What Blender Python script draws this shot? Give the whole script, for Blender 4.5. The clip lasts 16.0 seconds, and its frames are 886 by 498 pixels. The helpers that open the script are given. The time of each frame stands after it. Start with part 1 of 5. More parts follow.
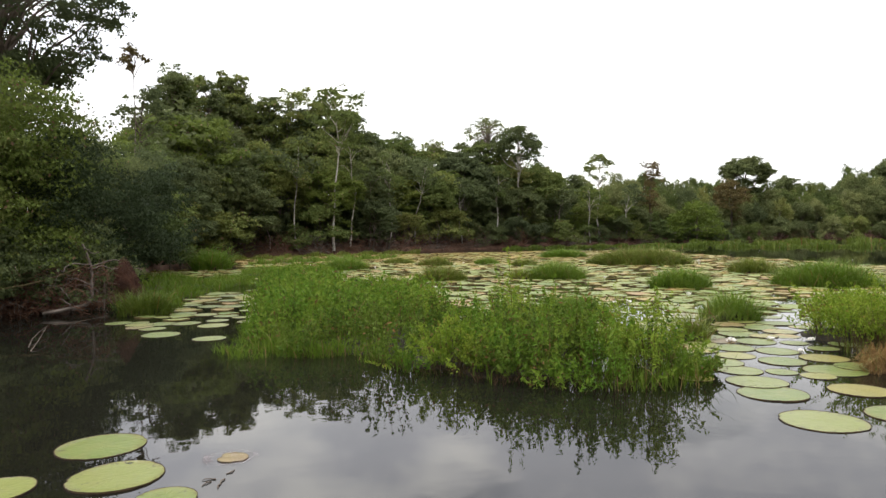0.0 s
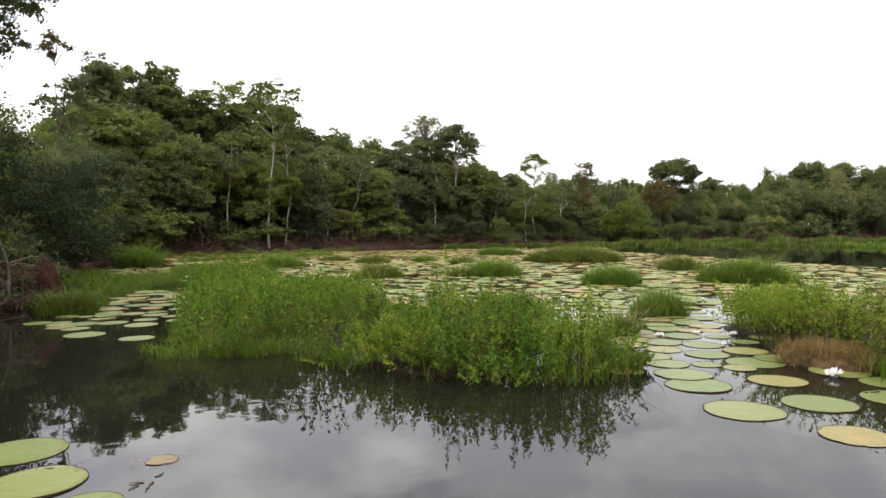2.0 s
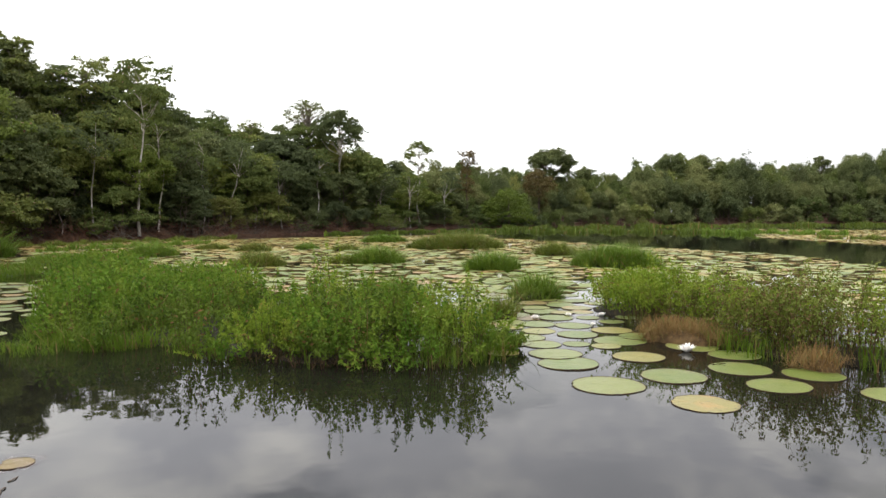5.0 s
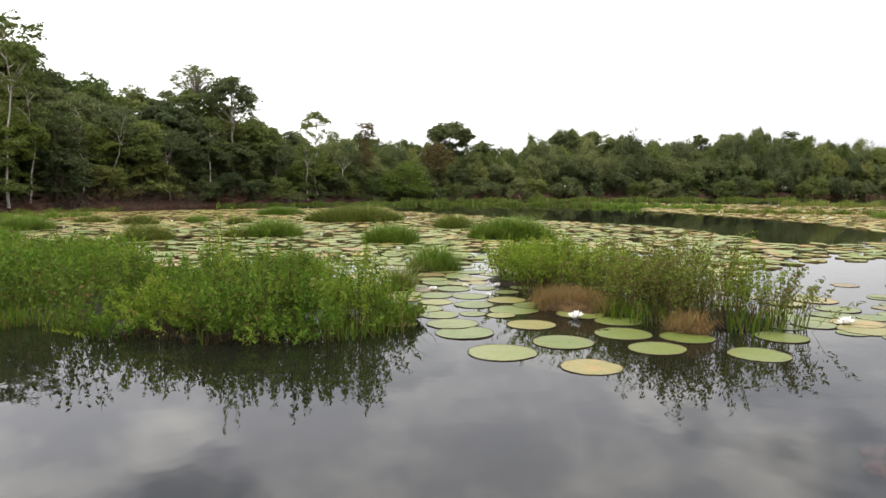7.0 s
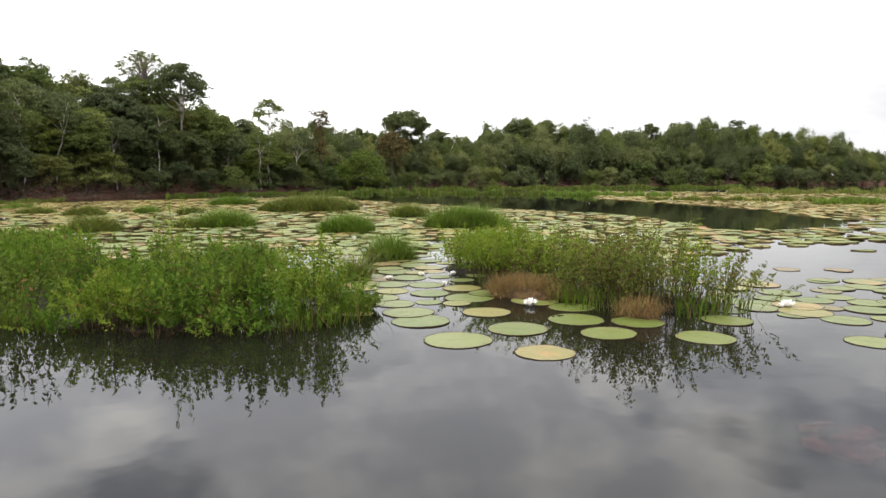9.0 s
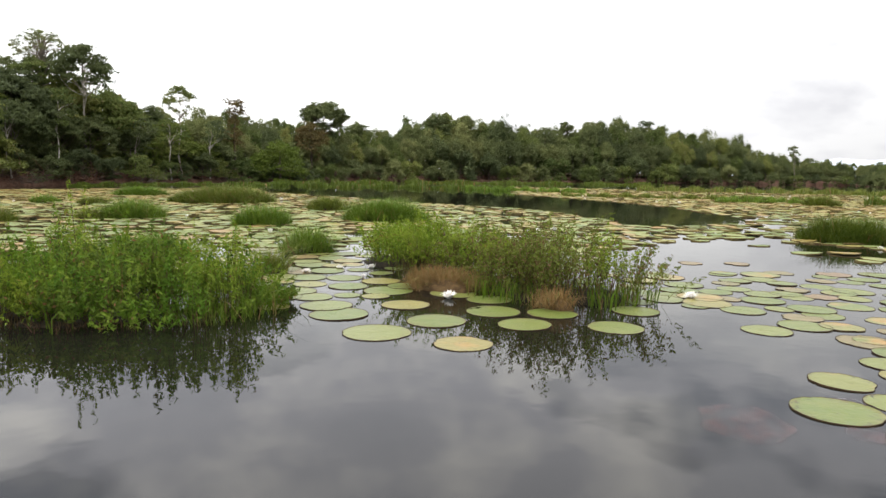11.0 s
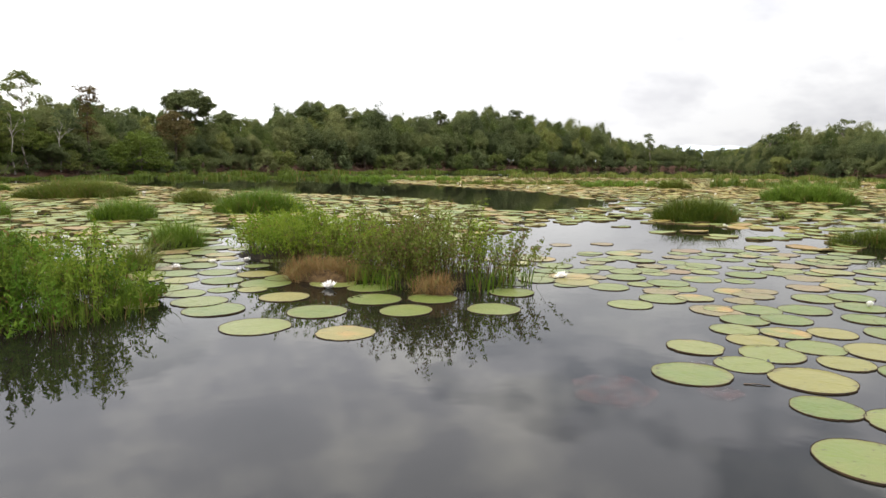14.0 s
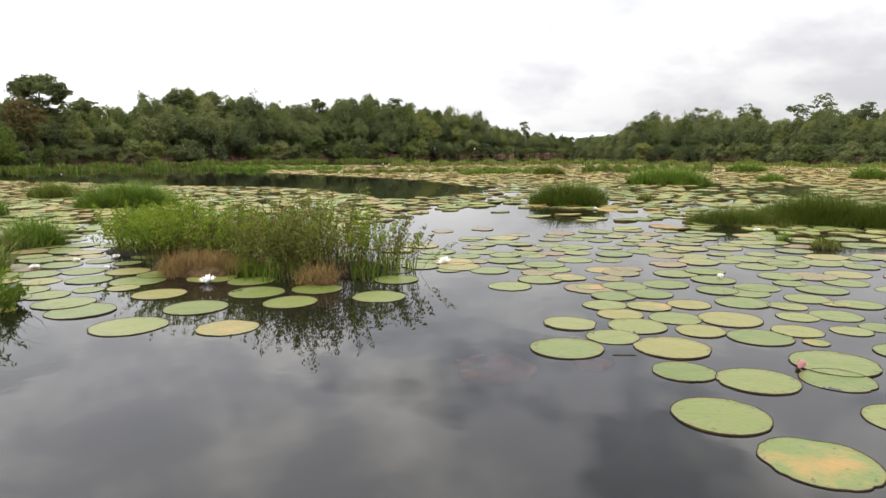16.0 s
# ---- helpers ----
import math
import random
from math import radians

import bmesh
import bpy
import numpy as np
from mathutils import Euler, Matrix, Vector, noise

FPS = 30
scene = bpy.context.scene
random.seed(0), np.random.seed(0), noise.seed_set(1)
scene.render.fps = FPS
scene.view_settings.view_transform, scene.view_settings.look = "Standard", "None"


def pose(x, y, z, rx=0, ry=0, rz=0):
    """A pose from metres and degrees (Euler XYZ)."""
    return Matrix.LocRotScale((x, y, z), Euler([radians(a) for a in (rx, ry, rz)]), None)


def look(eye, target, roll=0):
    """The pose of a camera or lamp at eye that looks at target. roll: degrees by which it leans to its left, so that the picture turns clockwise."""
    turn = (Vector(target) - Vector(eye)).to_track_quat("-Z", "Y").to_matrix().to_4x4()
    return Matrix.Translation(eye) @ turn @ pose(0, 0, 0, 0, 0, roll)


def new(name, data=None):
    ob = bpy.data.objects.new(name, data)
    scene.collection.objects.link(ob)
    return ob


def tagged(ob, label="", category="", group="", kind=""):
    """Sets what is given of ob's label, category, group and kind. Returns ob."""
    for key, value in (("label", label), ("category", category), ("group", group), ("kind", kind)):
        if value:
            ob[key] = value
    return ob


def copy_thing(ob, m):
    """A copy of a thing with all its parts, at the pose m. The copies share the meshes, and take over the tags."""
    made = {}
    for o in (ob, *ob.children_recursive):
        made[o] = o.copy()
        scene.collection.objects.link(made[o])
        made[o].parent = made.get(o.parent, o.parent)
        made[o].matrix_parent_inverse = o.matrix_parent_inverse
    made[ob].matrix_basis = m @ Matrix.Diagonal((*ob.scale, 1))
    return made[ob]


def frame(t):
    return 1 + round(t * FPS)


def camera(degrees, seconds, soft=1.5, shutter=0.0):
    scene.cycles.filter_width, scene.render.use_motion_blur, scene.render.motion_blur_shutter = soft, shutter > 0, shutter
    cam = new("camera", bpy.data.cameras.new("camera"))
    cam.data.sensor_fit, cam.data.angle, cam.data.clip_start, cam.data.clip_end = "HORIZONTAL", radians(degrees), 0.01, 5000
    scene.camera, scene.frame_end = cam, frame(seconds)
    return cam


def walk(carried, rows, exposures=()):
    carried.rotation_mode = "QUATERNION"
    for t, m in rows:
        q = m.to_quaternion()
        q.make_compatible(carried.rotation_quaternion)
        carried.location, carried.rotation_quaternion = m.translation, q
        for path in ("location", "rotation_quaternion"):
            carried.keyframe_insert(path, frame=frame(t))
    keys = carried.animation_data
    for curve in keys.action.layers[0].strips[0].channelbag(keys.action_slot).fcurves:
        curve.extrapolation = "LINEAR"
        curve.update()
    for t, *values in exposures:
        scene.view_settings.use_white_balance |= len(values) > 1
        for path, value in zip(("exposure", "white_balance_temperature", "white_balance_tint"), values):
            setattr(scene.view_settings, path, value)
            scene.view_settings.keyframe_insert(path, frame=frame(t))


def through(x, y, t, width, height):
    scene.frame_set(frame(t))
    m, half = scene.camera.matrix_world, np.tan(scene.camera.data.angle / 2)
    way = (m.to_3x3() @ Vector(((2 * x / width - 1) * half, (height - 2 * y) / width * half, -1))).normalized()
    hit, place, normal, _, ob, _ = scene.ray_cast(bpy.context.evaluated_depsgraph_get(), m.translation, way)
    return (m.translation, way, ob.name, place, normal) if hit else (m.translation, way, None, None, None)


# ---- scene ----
import itertools

LENS = 66.4
EYE = 2.4
cam = camera(LENS, 16.0, soft=1.5)
# seconds, east, north, rise above EYE, yaw, pitch, roll
ROWS = [
    (0, -0.000, 0.000, 0.082, 0.00, -1.59, 0.67),
    (0.5, -0.041, 0.034, 0.069, -1.15, -1.62, 0.39),
    (1, -0.023, 0.017, 0.068, -2.55, -1.71, 0.28),
    (1.5, -0.010, 0.010, 0.068, -4.00, -1.75, 0.34),
    (2, 0.004, -0.006, 0.065, -5.27, -1.82, 0.38),
    (2.5, 0.013, -0.028, 0.066, -6.54, -1.91, 0.56),
    (3, 0.032, -0.032, 0.064, -7.66, -1.98, -0.14),
    (5.5, 0.066, -0.121, 0.054, -17.36, -3.56, 0.30),
    (6, 0.034, -0.149, 0.049, -19.73, -4.30, -0.02),
    (6.5, 0.036, -0.165, 0.050, -21.67, -4.85, 0.17),
    (7, 0.064, -0.165, 0.049, -23.45, -5.26, -0.11),
    (7.5, 0.051, -0.176, 0.050, -24.68, -5.54, -0.29),
    (8, 0.055, -0.191, 0.052, -25.45, -5.86, -0.22),
    (8.5, 0.066, -0.209, 0.059, -26.15, -6.06, 0.08),
    (11, 0.063, -0.213, 0.028, -33.92, -6.65, -0.97),
    (11.5, 0.047, -0.209, 0.032, -35.90, -6.80, -0.74),
    (12, 0.032, -0.221, 0.032, -37.51, -6.90, -0.67),
    (12.5, 0.028, -0.224, 0.033, -38.68, -7.10, -0.45),
    (13, 0.037, -0.224, 0.018, -40.02, -7.32, -0.36),
    (13.5, 0.027, -0.230, 0.009, -41.62, -7.27, 0.05),
    (14, 0.032, -0.229, 0.004, -44.34, -7.45, -0.29),
    (14.5, 0.010, -0.250, 0.003, -46.35, -7.53, -0.22),
    (15, 0.005, -0.265, -0.001, -48.23, -7.92, 0.63),
    (15.5, 0.003, -0.294, 0.002, -51.05, -8.15, 1.03),
    (16, -0.043, -0.309, 0.006, -54.28, -8.41, 0.24),
]
walk(cam, [(t, pose(x, y, EYE + z, 90 + pitch, roll, yaw)) for t, x, y, z, yaw, pitch, roll in ROWS],
     [(0.0, -0.35), (16.0, -0.37)])

# ---- sky and sun: thin bright overcast with a few blue gaps ----
SUN_AZ, SUN_EL = -70.0, 52.0
sun_dir = Vector((math.sin(radians(SUN_AZ)) * math.cos(radians(SUN_EL)), math.cos(radians(SUN_AZ)) * math.cos(radians(SUN_EL)), math.sin(radians(SUN_EL))))
world = bpy.data.worlds.new("sky")
scene.world = world
world.use_nodes = True


class Nodes:
    """A small writer of node trees."""

    def __init__(self, tree):
        self.tree = tree
        tree.nodes.clear()

    def add(self, kind, **values):
        node = self.tree.nodes.new(kind)
        for key, value in values.items():
            if key == "op":
                node.operation = value
            elif key == "blend":
                node.blend_type = value
            else:
                node.inputs[key.replace("_", " ")].default_value = value
        return node

    def link(self, a, b):
        self.tree.links.new(a, b)

    def math(self, op, a, b=0.0, clamp=False):
        node = self.tree.nodes.new("ShaderNodeMath")
        node.operation, node.use_clamp = op, clamp
        for i, v in enumerate((a, b)):
            if isinstance(v, (int, float)):
                node.inputs[i].default_value = v
            else:
                self.link(v, node.inputs[i])
        return node.outputs[0]

    def mix(self, factor, a, b):
        node = self.tree.nodes.new("ShaderNodeMix")
        node.data_type = "RGBA"
        for i, v in ((0, factor), (6, a), (7, b)):
            if isinstance(v, (int, float)):
                node.inputs[i].default_value = v
            elif isinstance(v, tuple):
                node.inputs[i].default_value = (*v, 1)
            else:
                self.link(v, node.inputs[i])
        return node.outputs[2]

    def ramp(self, value, stops):
        node = self.tree.nodes.new("ShaderNodeValToRGB")
        ramp = node.color_ramp
        while len(ramp.elements) < len(stops):
            ramp.elements.new(0.5)
        for e, (at, c) in zip(ramp.elements, stops):
            e.position, e.color = at, (*c, 1) if isinstance(c, tuple) else (c, c, c, 1)
        self.link(value, node.inputs[0])
        return node.outputs[0]

    def noise(self, vector, scale, detail=3.0, rough=0.5):
        node = self.tree.nodes.new("ShaderNodeTexNoise")
        node.inputs["Scale"].default_value, node.inputs["Detail"].default_value, node.inputs["Roughness"].default_value = scale, detail, rough
        self.link(vector, node.inputs["Vector"])
        return node.outputs["Fac"]


def build_sky():
    n = Nodes(world.node_tree)
    co = n.add("ShaderNodeTexCoord").outputs["Generated"]
    sep = n.add("ShaderNodeSeparateXYZ")
    n.link(co, sep.inputs[0])
    up = n.math("ADD", n.math("MAXIMUM", sep.outputs[2], 0.0), 0.34)
    flat = n.add("ShaderNodeCombineXYZ")
    n.link(n.math("ADD", n.math("DIVIDE", sep.outputs[0], up), -5.3), flat.inputs[0])
    n.link(n.math("ADD", n.math("DIVIDE", sep.outputs[1], up), 4.1), flat.inputs[1])
    big = n.noise(flat.outputs[0], 2.9, 5.0, 0.52)
    shape = n.noise(flat.outputs[0], 1.2, 4.0, 0.55)
    tone = n.ramp(big, [(0.36, (0.775, 0.79, 0.875)), (0.48, (0.845, 0.85, 0.935)), (0.64, (1.46, 1.42, 1.37))])
    high = n.math("MAXIMUM", n.math("ADD", n.math("MULTIPLY", sep.outputs[2], 3.2, True), -0.52), 0.04, True)
    high = n.math("MULTIPLY", high, 1.5, True)
    low = n.ramp(big, [(0.36, (0.71, 0.71, 0.735)), (0.54, (0.90, 0.90, 0.905))])
    north = n.math("MULTIPLY", n.math("POWER", n.math("MAXIMUM", n.math("ADD", n.math("MULTIPLY", sep.outputs[1], 0.95), n.math("MULTIPLY", sep.outputs[0], 0.25)), 0.0), 5.0), 1.1)
    tone = n.mix(high, n.mix(n.math("MULTIPLY", north, n.math("SUBTRACT", 1.0, n.math("MULTIPLY", sep.outputs[2], 4.0), True), True), low, (1.75, 1.75, 1.78)), tone)
    sky = n.tree.nodes.new("ShaderNodeTexSky")
    sky.sky_type, sky.sun_disc = "NISHITA", False
    sky.sun_elevation, sky.sun_rotation = radians(SUN_EL), radians(SUN_AZ)
    blue = n.add("ShaderNodeBackground", Strength=0.12)
    n.link(sky.outputs[0], blue.inputs[0])
    # cloud brighter round the hidden sun
    dot = n.tree.nodes.new("ShaderNodeVectorMath")
    dot.operation = "DOT_PRODUCT"
    n.link(co, dot.inputs[0])
    dot.inputs[1].default_value = sun_dir
    glow = n.math("ADD", n.math("MULTIPLY", n.math("POWER", n.math("ADD", n.math("MULTIPLY", dot.outputs["Value"], 0.5), 0.5, True), 1.5), 0.80), 0.80)
    glow = n.math("MULTIPLY", glow, n.math("ADD", n.math("MULTIPLY", n.math("MAXIMUM", sep.outputs[2], 0.0), 2.45), 1.24))
    cloud = n.add("ShaderNodeBackground")
    n.link(tone, cloud.inputs[0])
    n.link(glow, cloud.inputs[1])
    cover = n.math("MAXIMUM", n.ramp(shape, [(0.43, 0.1), (0.52, 1.0)]), n.math("SUBTRACT", 1.0, n.math("MULTIPLY", high, high)))
    mix = n.tree.nodes.new("ShaderNodeMixShader")
    n.link(cover, mix.inputs[0])
    n.link(blue.outputs[0], mix.inputs[1])
    n.link(cloud.outputs[0], mix.inputs[2])
    out = n.add("ShaderNodeOutputWorld")
    n.link(mix.outputs[0], out.inputs[0])


build_sky()
sun = new("sun", bpy.data.lights.new("sun", "SUN"))
sun.data.energy, sun.data.angle, sun.data.color = 2.1, radians(20), (1.0, 0.96, 0.9)
sun.matrix_world = look(sun_dir * 200, (0, 0, 0))


# ---- materials ----
def material(name, build):
    m = bpy.data.materials.new(name)
    m.use_nodes = True
    n = Nodes(m.node_tree)
    out = n.add("ShaderNodeOutputMaterial")
    n.link(build(n), out.inputs[0])
    return m


def position(n):
    return n.tree.nodes.new("ShaderNodeNewGeometry").outputs["Position"]


def bumped(n, height, strength, distance):
    b = n.tree.nodes.new("ShaderNodeBump")
    b.inputs["Strength"].default_value, b.inputs["Distance"].default_value = strength, distance
    n.link(height, b.inputs["Height"])
    return b.outputs[0]


def surface(n, colour, rough=0.6, specular=0.4, normal=None):
    p = n.tree.nodes.new("ShaderNodeBsdfPrincipled")
    if isinstance(colour, tuple):
        p.inputs["Base Color"].default_value = (*colour, 1)
    else:
        n.link(colour, p.inputs["Base Color"])
    if isinstance(rough, float):
        p.inputs["Roughness"].default_value = rough
    else:
        n.link(rough, p.inputs["Roughness"])
    p.inputs["Specular IOR Level"].default_value = specular
    if normal is not None:
        n.link(normal, p.inputs["Normal"])
    return p.outputs[0]


def leafy(name, stops, odd=None, through=0.35, rough=0.65, patch=0.35, specular=0.12, vary=0.28, plant=0.35):
    """Foliage: greens that differ leaf by leaf, plant by plant and in soft patches."""

    def build(n):
        geo = n.tree.nodes.new("ShaderNodeNewGeometry")
        info = n.tree.nodes.new("ShaderNodeObjectInfo")
        soft = n.noise(geo.outputs["Position"], patch, 2.0)
        v = n.math("ADD", n.math("MULTIPLY", geo.outputs["Random Per Island"], vary),
                   n.math("ADD", n.math("ADD", n.math("MULTIPLY", info.outputs["Random"], plant), 0.175 - plant / 2), n.math("MULTIPLY", soft, 0.85 - vary)))
        col = n.ramp(n.math("MULTIPLY", v, 0.85), stops)
        if odd:
            col = n.mix(n.ramp(geo.outputs["Random Per Island"], [(odd[0], 0.0), (odd[0] + 0.01, 1.0)]), col, odd[1])
        a = surface(n, col, rough, specular)
        t = n.tree.nodes.new("ShaderNodeBsdfTranslucent")
        n.link(col, t.inputs[0])
        mix = n.tree.nodes.new("ShaderNodeMixShader")
        mix.inputs[0].default_value = through
        n.link(a, mix.inputs[1])
        n.link(t.outputs[0], mix.inputs[2])
        return mix.outputs[0]

    return material(name, build)


leaf_forest = leafy("forest_leaf", [(0.15, (0.062, 0.087, 0.026)), (0.45, (0.123, 0.156, 0.042)), (0.75, (0.206, 0.227, 0.060)), (0.95, (0.274, 0.245, 0.085))], (0.985, (0.275, 0.174, 0.111)), 0.4, plant=0.6)
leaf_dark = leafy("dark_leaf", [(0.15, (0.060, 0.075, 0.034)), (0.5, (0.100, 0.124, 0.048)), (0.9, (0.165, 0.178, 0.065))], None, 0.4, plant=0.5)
leaf_spring = leafy("yellow_green_leaf", [(0.15, (0.084, 0.118, 0.026)), (0.5, (0.150, 0.190, 0.038)), (0.9, (0.230, 0.246, 0.056))], (0.98, (0.275, 0.174, 0.111)), 0.42, plant=0.4)
# bush leaf with the shade under the canopy put into its green
leaf_shaded = leafy("deep_green_leaf", [(0.15, (0.026, 0.038, 0.016)), (0.5, (0.040, 0.056, 0.022)), (0.9, (0.066, 0.084, 0.030))], None, 0.3)
# far wood's leaf: haze of distance mixed into a greyer, lighter green
leaf_hazed = leafy("grey_green_leaf", [(0.15, (0.096, 0.114, 0.048)), (0.5, (0.153, 0.178, 0.064)), (0.9, (0.230, 0.240, 0.088))], (0.985, (0.220, 0.165, 0.097)), 0.42, plant=0.6)
leaf_lime = leafy("lime_leaf", [(0.15, (0.072, 0.100, 0.020)), (0.5, (0.112, 0.146, 0.029)), (0.9, (0.170, 0.190, 0.042))], (0.97, (0.180, 0.110, 0.060)), 0.4, vary=0.18)
leaf_bright = leafy("bright_leaf", [(0.15, (0.060, 0.090, 0.013)), (0.5, (0.102, 0.142, 0.022)), (0.9, (0.170, 0.189, 0.039))])
leaf_rust = leafy("rusty_leaf", [(0.15, (0.065, 0.065, 0.024)), (0.5, (0.130, 0.097, 0.035)), (0.9, (0.208, 0.129, 0.059))])
leaf_herb = leafy("herb_leaf", [(0.27, (0.026, 0.058, 0.006)), (0.37, (0.056, 0.113, 0.011)), (0.48, (0.096, 0.171, 0.017)), (0.60, (0.162, 0.219, 0.028))], (0.975, (0.147, 0.090, 0.034)), 0.35, 0.6, 1.5, 0.06, 0.12, 0.0)
leaf_herb_dark = leafy("dark_herb_leaf", [(0.27, (0.023, 0.045, 0.007)), (0.40, (0.048, 0.088, 0.011)), (0.55, (0.095, 0.136, 0.019))], (0.94, (0.172, 0.096, 0.036)), 0.3, 0.6, 1.8, 0.06, 0.15, 0.0)
leaf_herb_light = leafy("light_herb_leaf", [(0.27, (0.062, 0.121, 0.010)), (0.40, (0.113, 0.190, 0.015)), (0.55, (0.190, 0.248, 0.028))], (0.97, (0.209, 0.157, 0.039)), 0.4, 0.6, 1.8, 0.06, 0.15, 0.0)
leaf_sparse = leafy("thin_herb_leaf", [(0.15, (0.060, 0.084, 0.014)), (0.45, (0.112, 0.142, 0.024)), (0.7, (0.180, 0.194, 0.042))], (0.80, (0.170, 0.112, 0.050)), 0.35, 0.6, 1.8, 0.06, plant=0.12)
blade_green = leafy("grass_blade", [(0.1, (0.064, 0.110, 0.013)), (0.5, (0.114, 0.184, 0.021)), (0.9, (0.196, 0.239, 0.048))], (0.96, (0.255, 0.164, 0.077)), 0.35, 0.45, 0.7, plant=0.12)
blade_fresh = leafy("fresh_grass_blade", [(0.1, (0.051, 0.097, 0.009)), (0.5, (0.094, 0.154, 0.015)), (0.9, (0.158, 0.201, 0.030))], (0.95, (0.216, 0.138, 0.057)), 0.35, 0.5, 0.9, 0.06, plant=0.12)
blade_olive = leafy("olive_grass_blade", [(0.1, (0.074, 0.102, 0.015)), (0.5, (0.125, 0.156, 0.025)), (0.9, (0.208, 0.193, 0.049))], (0.93, (0.226, 0.144, 0.069)), 0.3, 0.5, 0.7, plant=0.12)
blade_dark = leafy("sedge_blade", [(0.1, (0.039, 0.067, 0.010)), (0.5, (0.082, 0.116, 0.015)), (0.9, (0.147, 0.161, 0.031))], (0.97, (0.242, 0.128, 0.055)), 0.3, 0.45, 0.7, plant=0.12)
blade_brown = leafy("dead_stem", [(0.15, (0.045, 0.026, 0.014)), (0.5, (0.085, 0.052, 0.026)), (0.85, (0.130, 0.085, 0.042))], None, 0.1, 0.7, 0.9, 0.06, plant=0.12)
blade_dry = leafy("dry_grass_blade", [(0.15, (0.125, 0.070, 0.026)), (0.5, (0.220, 0.136, 0.050)), (0.85, (0.300, 0.210, 0.090))], (0.85, (0.125, 0.140, 0.034)), 0.3, 0.6, 0.9, plant=0.12)


def build_bark(dark, pale, scale):
    def build(n):
        pos = position(n)
        v = n.noise(pos, scale, 4.0, 0.6)
        fine = n.noise(pos, scale * 7, 3.0, 0.6)
        col = n.mix(n.ramp(v, [(0.35, 0.0), (0.65, 1.0)]), dark, pale)
        return surface(n, col, 0.85, 0.2, bumped(n, fine, 0.6, 0.03))

    return build


bark = material("brown_bark", build_bark((0.05, 0.038, 0.028), (0.13, 0.10, 0.075), 1.6))
bark_pale = material("pale_bark", build_bark((0.22, 0.19, 0.15), (0.50, 0.46, 0.39), 1.1))
bark_grey = material("grey_dead_wood", build_bark((0.13, 0.10, 0.085), (0.30, 0.25, 0.21), 2.5))
bark_drift = material("weathered_branch", build_bark((0.085, 0.066, 0.052), (0.20, 0.165, 0.135), 2.5))
root_red = material("red_brown_roots", build_bark((0.07, 0.032, 0.02), (0.19, 0.095, 0.055), 3.0))
root_dark = material("dark_red_roots", build_bark((0.035, 0.016, 0.010), (0.115, 0.054, 0.034), 3.0))
stem_mat = material("brown_green_stem", build_bark((0.051, 0.033, 0.016), (0.090, 0.072, 0.026), 6.0))

thatch_mat = material("matted_dry_grass", build_bark((0.05, 0.028, 0.012), (0.12, 0.075, 0.03), 9.0))
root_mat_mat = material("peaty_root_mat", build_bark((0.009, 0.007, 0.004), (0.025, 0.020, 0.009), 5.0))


def build_water(n):
    pos = position(n)
    stretch = n.tree.nodes.new("ShaderNodeMapping")
    stretch.inputs["Scale"].default_value = (1.0, 1.0, 1.0)
    n.link(pos, stretch.inputs[0])
    swell = n.noise(stretch.outputs[0], 1.3, 2.0, 0.5)
    fine = n.noise(stretch.outputs[0], 6.0, 2.0, 0.5)
    h = n.math("ADD", swell, n.math("MULTIPLY", fine, 0.15))
    murk = n.mix(n.noise(pos, 0.25, 3.0), (0.0060, 0.0060, 0.0043), (0.010, 0.0096, 0.0066))
    p = surface(n, murk, 0.015, 0.5, bumped(n, h, 0.03, 0.08))
    p.node.inputs["IOR"].default_value = 1.333
    return p


water_mat = material("still_dark_water", build_water)


def build_soil(n):
    pos = position(n)
    a = n.noise(pos, 0.5, 5.0, 0.6)
    b = n.noise(pos, 4.0, 4.0, 0.65)
    col = n.ramp(n.math("ADD", n.math("MULTIPLY", a, 0.6), n.math("MULTIPLY", b, 0.4)),
                 [(0.3, (0.03, 0.02, 0.012)), (0.48, (0.085, 0.045, 0.028)), (0.62, (0.13, 0.08, 0.055)), (0.75, (0.05, 0.055, 0.02))])
    return surface(n, col, 0.95, 0.15, bumped(n, b, 0.8, 0.15))


soil = material("red_brown_bank_soil", build_soil)
# the hill's pale blue-grey is distance haze painted into its base colour
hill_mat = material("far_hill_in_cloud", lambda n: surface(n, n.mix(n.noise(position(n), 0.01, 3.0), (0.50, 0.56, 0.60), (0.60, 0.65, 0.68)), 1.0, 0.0))


